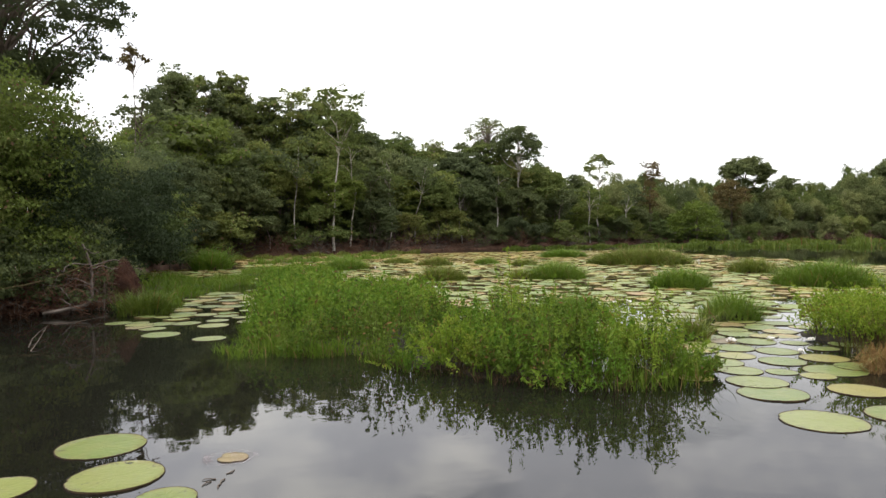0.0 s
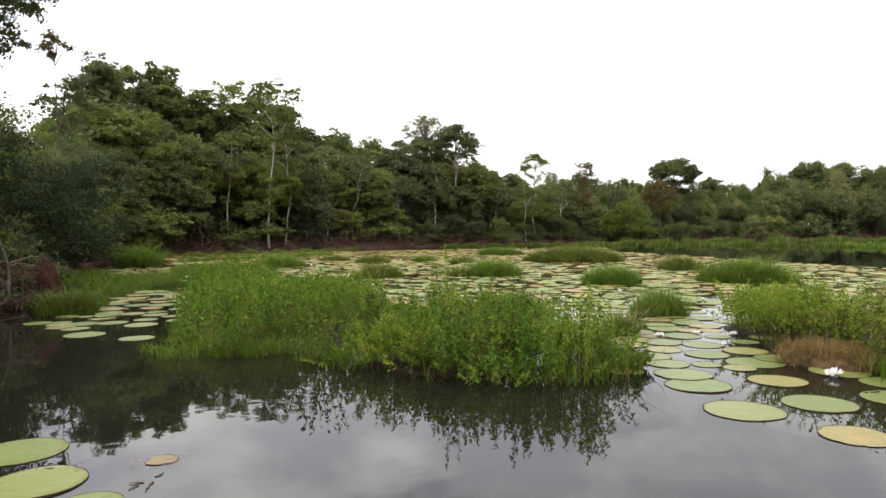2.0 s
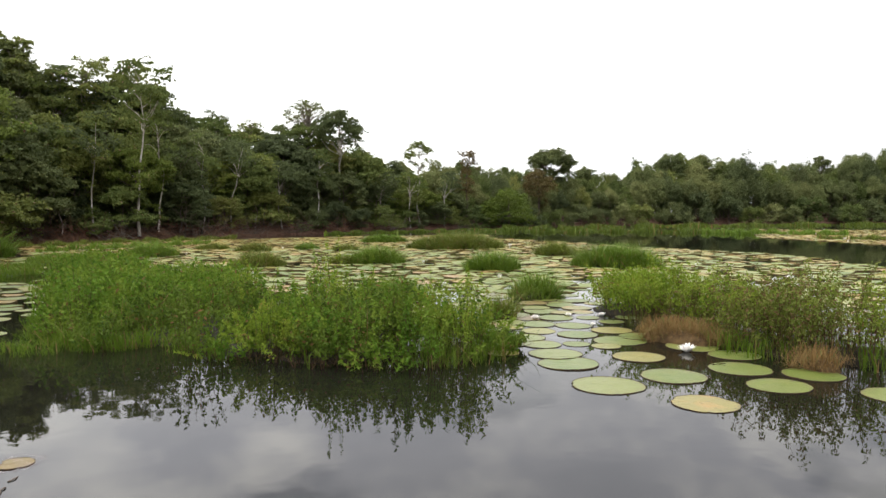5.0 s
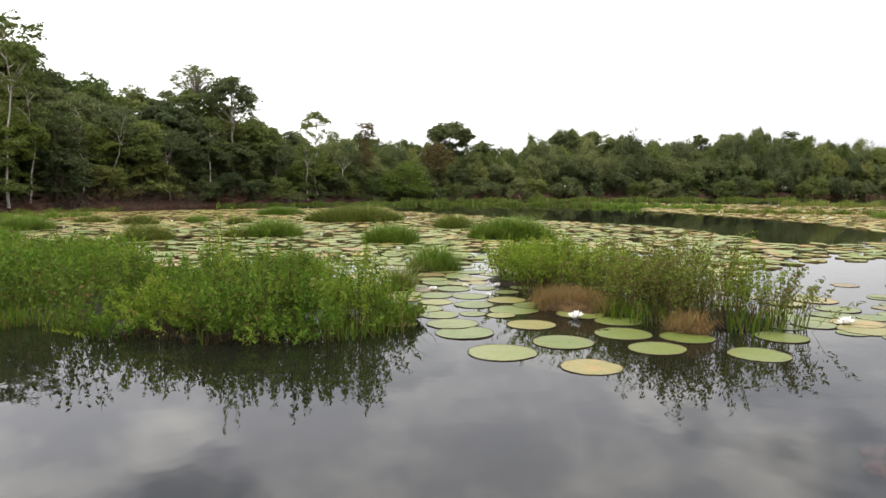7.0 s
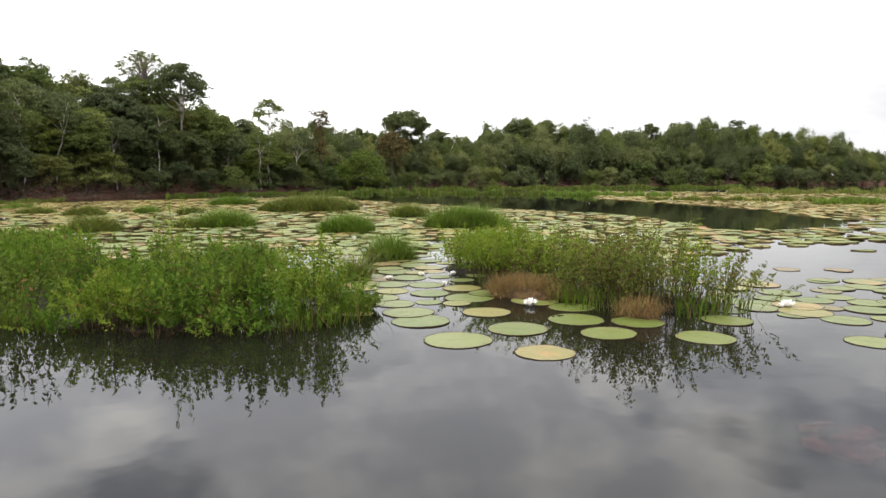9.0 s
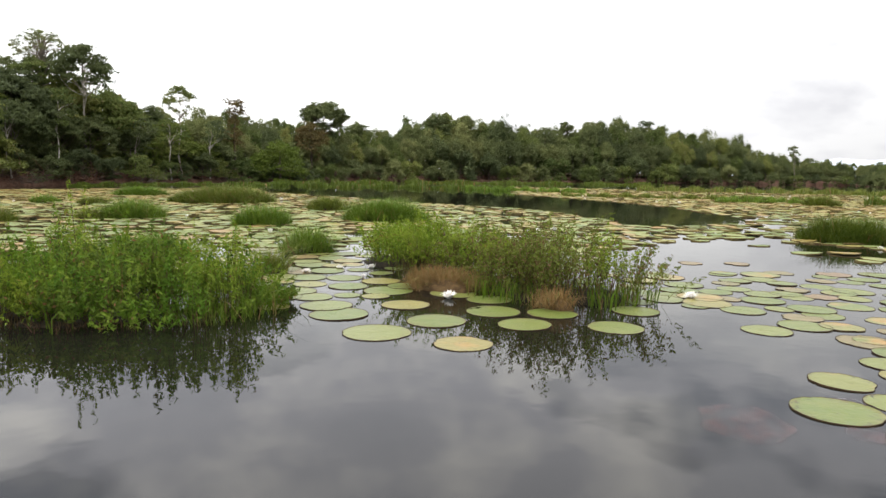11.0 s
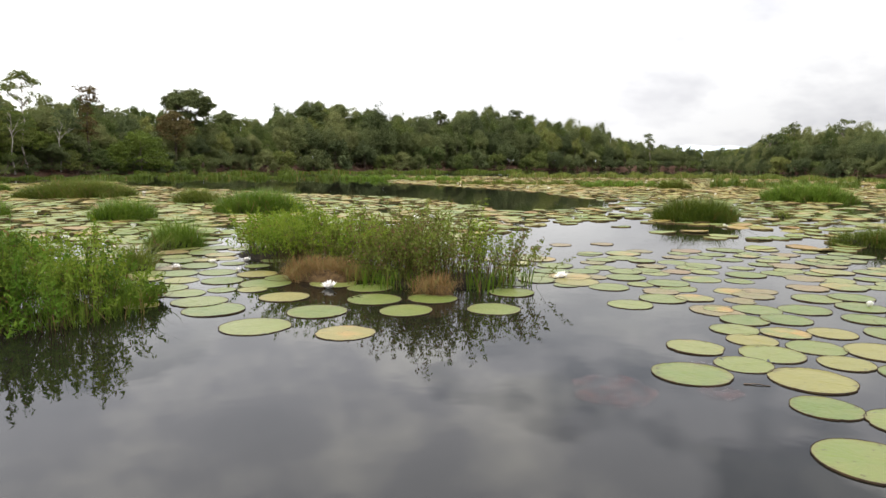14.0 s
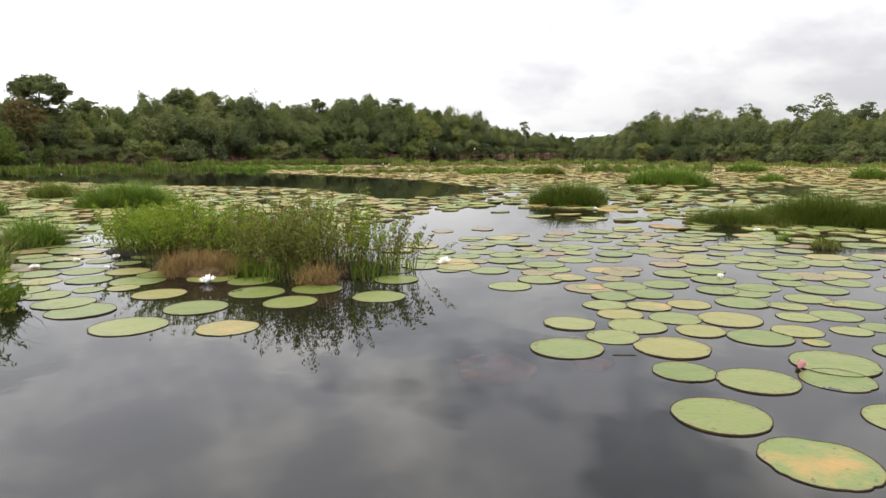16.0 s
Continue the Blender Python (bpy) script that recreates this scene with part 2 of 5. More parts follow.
def build_pad(single, low, mid, high, blotch, ripe, spread=0.55):
    """Leaf blade: radial ribs, freckles and a browned margin; greens differ pad by pad."""

    def build(n):
        geo = n.tree.nodes.new("ShaderNodeNewGeometry")
        pos = geo.outputs["Position"]
        if single:
            which = n.tree.nodes.new("ShaderNodeObjectInfo").outputs["Random"]
            local = n.add("ShaderNodeTexCoord").outputs["Object"]
            sep = n.add("ShaderNodeSeparateXYZ")
            n.link(local, sep.inputs[0])
            angle = n.math("ARCTAN2", sep.outputs[1], sep.outputs[0])
            length = n.tree.nodes.new("ShaderNodeVectorMath")
            length.operation = "LENGTH"
            n.link(local, length.inputs[0])
            far = n.math("MULTIPLY", length.outputs["Value"], 2.0)
        else:
            which = geo.outputs["Random Per Island"]
        col = n.ramp(which, [(0.0, low), (0.45, mid), (0.85, high), (0.95, ripe)])
        soft = n.noise(pos, 3.5 if spread < 0.7 else 1.5, 5.0, 0.6)
        col = n.mix(n.math("MULTIPLY", n.ramp(soft, [(0.42 if spread < 0.7 else 0.5, 0.0), (0.7, 1.0)]), spread), col, blotch)
        speck = n.noise(pos, 11.0, 4.0, 0.75)
        if single:
            speck = n.math("ADD", speck, n.math("MULTIPLY", n.math("MAXIMUM", n.math("SUBTRACT", far, 0.72), 0.0), 0.30))
        col = n.mix(n.math("MULTIPLY", n.ramp(speck, [(0.63, 0.0), (0.655, 1.0)]), 0.85), col, (0.05, 0.035, 0.015))
        height = n.noise(pos, 14.0, 3.0, 0.6)
        if single:
            wave = n.math("ABSOLUTE", n.math("SINE", n.math("MULTIPLY", angle, 13.0)))
            rib = n.math("POWER", wave, 0.35)
            height = n.math("ADD", n.math("MULTIPLY", height, 0.8), n.math("MULTIPLY", rib, -0.16))
            col = n.mix(n.math("MULTIPLY", n.ramp(wave, [(0.0, 1.0), (0.12, 0.0)]), 0.05), col, (0.33, 0.33, 0.15))
            edge = n.math("ADD", far, n.math("MULTIPLY", n.math("SUBTRACT", soft, 0.5), 0.35))
            col = n.mix(n.math("MULTIPLY", n.ramp(edge, [(0.88, 0.0), (1.02, 1.0)]), 0.45), col, (0.15, 0.125, 0.04))
        return surface(n, col, 0.38 if single else 0.5, 0.36 if single else 0.2, bumped(n, height, 0.5, 0.02))

    return build


pad_green = material("lily_pad_green", build_pad(True, (0.090, 0.127, 0.023), (0.120, 0.149, 0.031), (0.156, 0.172, 0.042), (0.162, 0.158, 0.043), (0.192, 0.168, 0.040)))
pad_old = material("lily_pad_yellowed", build_pad(True, (0.118, 0.152, 0.036), (0.150, 0.168, 0.042), (0.182, 0.172, 0.049), (0.364, 0.186, 0.053), (0.211, 0.170, 0.047), 0.9))
pad_field_mat = material("lily_pad_mixed", build_pad(False, (0.088, 0.132, 0.030), (0.150, 0.186, 0.048), (0.208, 0.220, 0.070), (0.170, 0.144, 0.046), (0.237, 0.149, 0.056)))
pad_far = material("lily_pad_browned", build_pad(False, (0.176, 0.176, 0.037), (0.216, 0.184, 0.044), (0.251, 0.176, 0.049), (0.194, 0.122, 0.032), (0.240, 0.138, 0.043)))
pad_rot = material("lily_pad_rotting", build_pad(True, (0.140, 0.132, 0.045), (0.162, 0.134, 0.050), (0.180, 0.130, 0.054), (0.190, 0.112, 0.054), (0.165, 0.108, 0.051), 0.6))
rim_mat = material("maroon_pad_rim", build_bark((0.022, 0.012, 0.008), (0.055, 0.034, 0.015), 5.0))
rim_far_mat = material("browned_pad_rim", build_bark((0.09, 0.06, 0.025), (0.20, 0.16, 0.06), 3.0))
petal_mat = material("white_petal", lambda n: surface(n, n.mix(n.noise(position(n), 30.0, 2.0), (0.86, 0.85, 0.80), (0.80, 0.76, 0.72)), 0.5, 0.3))
petal_pink = material("pink_petal", lambda n: surface(n, n.mix(n.noise(position(n), 30.0, 2.0), (0.62, 0.20, 0.28), (0.72, 0.42, 0.44)), 0.5, 0.3))
heart_mat = material("yellow_flower_heart", lambda n: surface(n, n.mix(n.noise(position(n), 60.0, 2.0), (0.70, 0.55, 0.20), (0.55, 0.35, 0.15)), 0.6, 0.3))


def build_sunken(n):
    """A rotting leaf just under the surface: the water's gloss lies over a faint red-brown blade."""
    soft = n.noise(position(n), 5.0, 4.0, 0.6)
    a = surface(n, n.mix(soft, (0.085, 0.030, 0.026), (0.20, 0.085, 0.07)), 0.03, 0.5)
    t = n.tree.nodes.new("ShaderNodeBsdfTransparent")
    mix = n.tree.nodes.new("ShaderNodeMixShader")
    n.link(n.ramp(soft, [(0.42, 0.0), (0.66, 0.30)]), mix.inputs[0])
    n.link(t.outputs[0], mix.inputs[1])
    n.link(a, mix.inputs[2])
    return mix.outputs[0]


sunken_mat = material("sunken_leaf", build_sunken)


# ---- mesh writers ----
def mesh_of(name, verts, faces, mat, smooth=False, indices=None, mats=()):
    """A mesh from arrays: faces is one array of rows (all of three or all of four), or a list of such arrays."""
    groups = [np.asarray(f, dtype=np.int32) for f in (faces if isinstance(faces, list) else [faces])]
    me = bpy.data.meshes.new(name)
    verts = np.asarray(verts, dtype=np.float32).reshape(-1, 3)
    me.vertices.add(len(verts))
    me.vertices.foreach_set("co", verts.ravel())
    loops = np.concatenate([g.ravel() for g in groups])
    sizes = np.concatenate([np.full(len(g), g.shape[1], dtype=np.int32) for g in groups])
    me.loops.add(len(loops))
    me.loops.foreach_set("vertex_index", loops)
    me.polygons.add(len(sizes))
    me.polygons.foreach_set("loop_start", np.concatenate([[0], np.cumsum(sizes)[:-1]]).astype(np.int32))
    me.polygons.foreach_set("loop_total", sizes)
    me.polygons.foreach_set("use_smooth", np.full(len(sizes), smooth))
    for m in (mats or (mat,)):
        me.materials.append(m)
    if indices is not None:
        me.polygons.foreach_set("material_index", np.asarray(indices, dtype=np.int32))
    me.update(calc_edges=True)
    return me


def thing(name, label, category, group="", kind="", data=None, at=None):
    ob = tagged(new(name, data), label, category, group, kind)
    if at is not None:
        ob.matrix_basis = at
    return ob


def part(name, me, parent, label=""):
    ob = new(name, me)
    ob.parent = parent
    return tagged(ob, label)


def again(src, m):
    """A further copy of a thing that already stands somewhere, at m with m's own scale."""
    s = src.scale
    return copy_thing(src, m @ Matrix.Diagonal((1 / s[0], 1 / s[1], 1 / s[2], 1)))


def unit(v):
    return v / np.maximum(np.linalg.norm(v, axis=-1, keepdims=True), 1e-9)


def tube(path, radii, sides=6):
    """A tapered tube along a path: verts and quads."""
    path = np.asarray(path, float)
    d = unit(np.gradient(path, axis=0))
    ref = np.where(np.abs(d[:, 2:3]) > 0.9, np.array([[1.0, 0, 0]]), np.array([[0, 0, 1.0]]))
    u = unit(np.cross(d, ref))
    w = np.cross(d, u)
    a = np.linspace(0, 2 * np.pi, sides, endpoint=False)
    ring = path[:, None] + np.asarray(radii)[:, None, None] * (np.cos(a)[None, :, None] * u[:, None] + np.sin(a)[None, :, None] * w[:, None])
    n = len(path)
    i = np.arange(n - 1)[:, None] * sides + np.arange(sides)[None]
    j = np.arange(n - 1)[:, None] * sides + (np.arange(sides)[None] + 1) % sides
    return ring.reshape(-1, 3), np.stack([i, j, j + sides, i + sides], -1).reshape(-1, 4)


def joined(pieces):
    verts, faces, at = [], [], 0
    for v, f in pieces:
        verts.append(v)
        faces.append(np.asarray(f) + at)
        at += len(v)
    return np.concatenate(verts), np.concatenate(faces)


def leaves(rng, at, out, length, width, droop=0.25, corners=4, lift=0.55, wild=0.75):
    """Four-cornered folded leaves at points, turned outwards: verts and quads."""
    n = len(at)
    normal = unit(out * 0.7 + np.array([0, 0, lift]) + rng.normal(0, wild, (n, 3)))
    way = unit(np.cross(normal, rng.normal(0, 1, (n, 3))))
    way = unit(way + np.array([0, 0, -droop]))
    side = unit(np.cross(normal, way))
    ln = length * rng.uniform(0.6, 1.35, (n, 1))
    wd = width * rng.uniform(0.65, 1.3, (n, 1))
    base, tip = at - way * ln * 0.5, at + way * ln * 0.5
    mid = at + unit(np.cross(way, side)) * wd * 0.18
    if corners == 3:
        v = np.stack([base + side * wd * 0.55, tip, base - side * wd * 0.55], 1).reshape(-1, 3)
        return v, np.arange(3 * n).reshape(-1, 3)
    v = np.stack([base, mid + side * wd * 0.5, tip, mid - side * wd * 0.5], 1).reshape(-1, 3)
    return v, np.arange(4 * n).reshape(-1, 4)


def puffs(rng, centres, sizes, count, length, width, flat=0.7, corners=4, subs=11, spray=0.75):
    """Leaves gathered in small tufts over the shells of larger clumps, as on a broadleaved crown."""
    m = len(centres)
    d = unit(rng.normal(0, 1, (m, subs, 3)))
    d[:, :, 2] = np.where(d[:, :, 2] < -0.35, -d[:, :, 2] * 0.7, d[:, :, 2])
    far = rng.uniform(0.45, 1.05, (m, subs, 1)) ** 0.7
    tufts = centres[:, None] + d * far * sizes[:, None, None] * np.array([1, 1, flat * 1.3])
    grow = sizes[:, None] * rng.uniform(0.26, 0.52, (m, subs))
    share = rng.choice(m * subs, count, p=(grow ** 2 / np.sum(grow ** 2)).ravel())
    e = unit(rng.normal(0, 1, (count, 3)))
    e[:, 2] = np.where(e[:, 2] < -0.4, -e[:, 2] * 0.6, e[:, 2])
    r = grow.ravel()[share] * rng.uniform(0.15, 1.0, count) ** 0.5
    r = np.where(rng.uniform(0, 1, count) < 0.12, r * rng.uniform(1.1, 1.7, count), r)
    p = tufts.reshape(-1, 3)[share] + e * r[:, None] * np.array([1.2, 1.2, spray])
    out = unit(d.reshape(-1, 3)[share] * 0.8 + e)
    return leaves(rng, p, out, length, width, 0.6, corners, 0.30, 0.7)


def tree(name, label, seed, h, base, r, clumps, clump_r, count, length, width, trunk_r, wood, leaf, flat=0.7, shape="oval", limbs=14, lean=0.04, group="forest trees", category="tree", corners=4, spray=0.75):
    """One tree: an Empty with a trunk with its limbs, and a crown of clumped leaves."""
    rng = np.random.default_rng(seed)
    ob = thing(name, label, category, group)
    top = h - clump_r * 0.6
    zs = np.linspace(0, 1, 8)
    sway = np.cumsum(rng.normal(0, lean, (8, 2)), axis=0) * h * 0.25
    spine = np.column_stack([sway, -0.4 + zs * (top * 0.93 + 0.4)])
    rad = trunk_r * (1 - 0.8 * zs) * np.where(zs < 0.05, 1.35, 1)
    u = rng.uniform(0, 1, clumps)
    if shape == "oval":
        prof = np.sqrt(np.clip(1 - (2 * u - 0.95) ** 2, 0.08, 1))
    elif shape == "dome":
        prof = np.sqrt(np.clip(1 - u ** 2, 0.06, 1))
    else:
        prof = 0.55 + 0.45 * rng.uniform(0, 1, clumps)
    ang = rng.uniform(0, 2 * np.pi, clumps)
    rr = r * prof * rng.uniform(0.35, 1.0, clumps) ** 0.6
    z = base + clump_r * 0.5 + u * (top - base - clump_r * 0.5)
    cx = np.interp(z, spine[:, 2], spine[:, 0])
    cy = np.interp(z, spine[:, 2], spine[:, 1])
    centres = np.column_stack([cx + rr * np.cos(ang), cy + rr * np.sin(ang), z])
    sizes = clump_r * rng.uniform(0.5, 1.45, clumps)
    if shape == "round":
        # lobes over the shell of an egg-shaped crown, fuller towards the top
        d = unit(rng.normal(0, 1, (clumps, 3)))
        d[:, 2] = np.where(rng.uniform(0, 1, clumps) < 0.45, np.abs(d[:, 2]), d[:, 2])
        half = (h - base) / 2 - clump_r * 0.5
        keep = rng.uniform(0.5, 1.0, (clumps, 1)) ** 0.5
        centres = np.array([0, 0, (h + base) / 2]) + d * keep * np.array([r - clump_r * 0.5, r - clump_r * 0.5, half])
        centres[:, :2] += np.column_stack([np.interp(centres[:, 2], spine[:, 2], spine[:, k]) for k in (0, 1)])
    wood_bits = [tube(spine, rad, 8)]
    for c in centres[:limbs]:
        zf = max(0.25 * h * rng.uniform(0.6, 1.2), c[2] - np.hypot(c[0] - cx[0], c[1] - cy[0]) * rng.uniform(0.6, 1.2))
        zf = min(zf, top * 0.9)
        a = np.array([np.interp(zf, spine[:, 2], spine[:, 0]), np.interp(zf, spine[:, 2], spine[:, 1]), zf])
        s = np.linspace(0, 1, 6)[:, None]
        bend = (rng.normal(0, 0.09, 3) + rng.normal(0, 0.02, (6, 3))) * np.linalg.norm(c - a) * np.sin(s * np.pi)
        path = a + (c - a) * s + bend + np.array([0, 0, 0.12]) * np.linalg.norm(c - a) * np.sin(s * np.pi)
        wood_bits.append(tube(path, np.linspace(trunk_r * 0.42, trunk_r * 0.08, 6), 5))
    part("trunk", mesh_of("trunk", *joined(wood_bits), wood, True), ob)
    part("crown", mesh_of("crown", *puffs(rng, centres, sizes, count, length, width, flat, corners, 11, spray), leaf), ob)
    return ob


# ---- the plan of the pond: the shore's distance by bearing (degrees east of north) ----
BEARING = (-180, -140, -100, -70, -50, -40, -33, -30, -27, -24.5, -22, -18, -9, -4, 8.6, 18, 27, 41, 53, 60, 65, 70, 77, 85, 95, 120, 150, 180)
SHORE = (55, 50, 38, 30, 25, 24, 24.5, 27, 32, 39, 60, 70, 73, 80, 93, 113, 137, 168, 195, 208, 225, 172, 148, 118, 98, 70, 58, 55)


def shore(az):
    return np.interp((np.asarray(az) + 180) % 360 - 180, BEARING, SHORE)


def at_bearing(az, d):
    return d * math.sin(radians(az)), d * math.cos(radians(az))


SKY_AZ = (-40, -32, -27.3, -26.2, -24.4, -23.0, -21.7, -19.9, -18.2, -16.4, -15.8, -13.1, -11.3, -9.7, -7.6, -6.3, -4.4, -3.2, -2.0, -0.1, 1.3, 3.2, 5.6, 7.6, 8.8, 10.2, 16.6, 22.5, 28.7, 30.1, 32.6, 35.9, 37.2, 38.1, 40.0, 42.9, 45.9, 50.4, 53.8, 56.4, 58.5, 61.4, 65.6, 68.4, 71.0, 74.8, 78.4, 81.2, 84, 100)
SKY_EL = (10, 10.3, 7.4, 8.5, 10.0, 10.8, 11.5, 12.2, 12.9, 12.2, 10.5, 11.0, 9.5, 10.7, 9.8, 8.2, 7.3, 7.7, 6.8, 6.3, 7.1, 7.3, 6.6, 5.7, 5.0, 3.9, 3.6, 3.2, 3.0, 3.4, 4.0, 4.2, 3.7, 4.0, 3.7, 3.5, 3.9, 3.9, 3.2, 2.9, 1.9, 1.2, 0.7, 0.9, 2.2, 2.1, 2.4, 1.9, 2.2, 2.3)


def top_of_wood(az, d):
    return EYE + d * math.tan(radians(float(np.interp(az, SKY_AZ, SKY_EL))))


# ---- water and ground ----
def build_water_sheet():
    az = np.radians(np.arange(0, 360, 3.0))
    radii = np.array([0.0, 4, 10, 25, 60, 120, 260])
    v = [np.zeros((1, 3))] + [np.column_stack([np.sin(az) * r, np.cos(az) * r, np.zeros_like(az)]) for r in radii[1:]]
    n = len(az)
    tri = np.column_stack([np.zeros(n, int), 1 + (np.arange(n) + 1) % n, 1 + np.arange(n)])
    quads = []
    for k in range(len(radii) - 2):
        a, b = 1 + k * n + np.arange(n), 1 + k * n + (np.arange(n) + 1) % n
        quads.append(np.column_stack([a, b, b + n, a + n]))
    thing("water", "still dark pond water mirroring the clouded sky", "water", kind="structure", data=mesh_of("water", np.concatenate(v), [tri, np.concatenate(quads)], water_mat, True))


def build_ground():
    az = np.arange(-180, 180, 1.0)
    off = (-4, -1.2, 0, 1.0, 3.0, 8, 16, 40, 120, 400, 1200, 3000)
    z = (-1.2, -0.3, 0.12, 0.55, 0.9, 1.3, 1.8, 2.0, 2.0, 2.0, 2.0, 2.0)
    rng = np.random.default_rng(5)
    v = []
    for o, h in zip(off, z):
        d = shore(az) + o + (rng.normal(0, 0.35, len(az)) if -2 < o < 5 else 0)
        hh = h + (rng.normal(0, 0.10, len(az)) if -1 < o < 20 else 0)
        v.append(np.column_stack([np.sin(np.radians(az)) * d, np.cos(np.radians(az)) * d, np.broadcast_to(hh, len(az))]))
    n = len(az)
    quads = []
    for k in range(len(off) - 1):
        a, b = k * n + np.arange(n), k * n + (np.arange(n) + 1) % n
        quads.append(np.column_stack([a, a + n, b + n, b]))
    thing("ground", "red-brown earth bank rising behind the pond", "ground", kind="structure", data=mesh_of("ground", np.concatenate(v), np.concatenate(quads), soil, True))


build_water_sheet()
build_ground()


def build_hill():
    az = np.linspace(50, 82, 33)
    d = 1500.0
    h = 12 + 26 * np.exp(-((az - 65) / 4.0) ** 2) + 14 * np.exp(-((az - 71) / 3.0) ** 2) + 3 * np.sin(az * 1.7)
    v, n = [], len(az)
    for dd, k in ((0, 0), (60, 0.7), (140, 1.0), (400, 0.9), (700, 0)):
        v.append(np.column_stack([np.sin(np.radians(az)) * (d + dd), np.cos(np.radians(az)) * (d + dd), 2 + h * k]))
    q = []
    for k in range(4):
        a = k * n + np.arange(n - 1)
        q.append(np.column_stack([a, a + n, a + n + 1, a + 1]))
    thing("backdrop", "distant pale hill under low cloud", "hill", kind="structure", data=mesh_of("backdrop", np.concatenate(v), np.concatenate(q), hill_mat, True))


build_hill()

# ---- the forest ----
NATIVE = {"broad": (10, 4.0), "tall": (15, 3.9), "dark": (9, 4.0), "bush": (4.6, 2.8)}


def forest_kinds(fine, seed):
    """The wood's trees: fine-leaved for the near shore, coarser for the far one."""
    k, s = (1.8, 0.68) if fine else (1.35, 0.78)
    flat, spray = (0.85, 0.8) if fine else (1.2, 1.7)
    # the far shore's tones carry haze in the leaf colour
    tones = (leaf_forest, leaf_dark, leaf_spring) if fine else (leaf_hazed, leaf_forest, leaf_hazed)
    return {
        "broad": [tree("forest_tree", "dense broad-crowned green forest tree on the pond bank", seed + 11 + i, 10, 1.4 if fine else 0.2, 3.9, 44, 1.15, int(9000 * k), 0.34 * s, 0.27 * s, 0.16, bark_grey if i % 2 else bark, tones[i], flat, "round", limbs=18, corners=3, spray=spray) for i in range(3)],
        "tall": [tree("forest_tree", "tall leafy forest tree standing behind the pond bank", seed + 21 + i, 15, 4.5, 3.6, 50, 1.15, int(10000 * k), 0.36 * s, 0.28 * s, 0.18, bark_grey if i % 2 else bark, tones[(i + 1) % 3], flat, "round" if i else "column", limbs=20, corners=3, spray=spray) for i in range(4)],
        "dark": [tree("forest_tree", "dark green rounded forest tree on the shady bank", seed + 31 + i, 9, 0.8 if fine else 0.2, 3.9, 44, 1.1, int(8500 * k), 0.33 * s, 0.26 * s, 0.14, bark, leaf_dark if i else tones[0], flat, "round", corners=3, spray=spray) for i in range(3)],
        "bush": [tree("bank_bush", "leafy green bush overhanging the water's edge", seed + 41 + i, 4.6, 0.1, 2.8, 34, 0.7, int(4600 * k), 0.28 * s, 0.21 * s, 0.06, bark, (tones[0], leaf_dark, leaf_forest)[i], flat, "dome", group="bank bushes", category="bush", limbs=10, corners=3, spray=spray) for i in range(3)],
    }


KINDS = forest_kinds(True, 0)
KINDS.update({"far_" + key: value for key, value in forest_kinds(False, 300).items()})
NATIVE.update({"far_" + key: value for key, value in list(NATIVE.items())})
used = set()


def plant(kind, x, y, h, seed, wide=None, ground=0.9, label=""):
    """Stand a copy of one of the kinds at a place, at a height in metres."""
    rng = random.Random(seed)
    src = rng.choice(KINDS[kind])
    s = h / NATIVE[kind][0]
    w = wide or s * rng.uniform(0.9, 1.2)
    m = Matrix.LocRotScale((x, y, ground), Euler((0, 0, rng.uniform(0, 6.28))), (w, w, s))
    if src.name not in used:
        used.add(src.name)
        src.matrix_basis = m
        ob = src
    else:
        ob = again(src, m)
    return tagged(ob, label)


def forest():
    rng = random.Random(3)
    # rows: metres behind the shore, spacing, share of the wood's height, kinds
    rows = [(0.6, 7.0, 0.34, "bush bush bush dark"), (4.0, 5.0, 0.62, "broad dark dark broad"), (8.5, 5.0, 0.86, "broad tall dark broad"), (13.5, 5.0, 0.99, "tall broad broad tall"), (20, 5.5, 0.60, "dark dark broad"), (25, 5.0, 0.72, "bush"), (6.5, 4.4, 0.34, "bush"), (11.0, 4.2, 0.30, "bush bush dark")]
    for row, (off, step, share, names) in enumerate(rows):
        az = (-23.5, -22.0, -20.6, -20.0, -23, -23, -22, -22.5)[row]
        while az < 92:
            peaks = -22.5 < az < -8.3
            if row in (4, 7) and float(shore(az)) > 112:
                break
            d = float(shore(az)) + off * (1 if az > -20 else 0.8) + rng.uniform(-1, 1.2)
            d -= 1.6 if row == 0 and d > 110 else 0.0
            x, y = at_bearing(az, d)
            h = max(top_of_wood(az, d) * share * (0.90 if peaks and row > 1 else 1.0) * (rng.uniform(0.62, 1.35) if row == 0 else rng.uniform(0.84, 1.08) if row < 3 else rng.choice((0.82, 0.88, 0.93, 0.96, 1.0, 1.03))), 2.8)
            kind = ("far_" if d > 112 or row > 3 else "") + ("tall" if h > 13.5 else rng.choice(names.split()))
            s = h / NATIVE[kind][0]
            wide = min(max(s, step * 0.66 / NATIVE[kind][1]), s * 1.12) * rng.uniform(0.9, 1.12) * (0.76 if d > 112 and row else 1.0)
            plant(kind, x, y, h, rng.random(), wide, (0.05 if d < 110 else -0.3) if row == 0 else 0.8)
            slope = (float(shore(az + 0.5)) - float(shore(az - 0.5)))
            along = math.hypot(d * radians(1.0), slope)
            az += step * rng.uniform(0.8, 1.2) * (1.0 if d < 120 else (0.85, 1.0, 1.1, 1.1, 1.2, 1.2, 1.2, 1.2)[row]) * min(max(wide * NATIVE[kind][1] / 3.6, 0.55), 1.2) / along


forest()
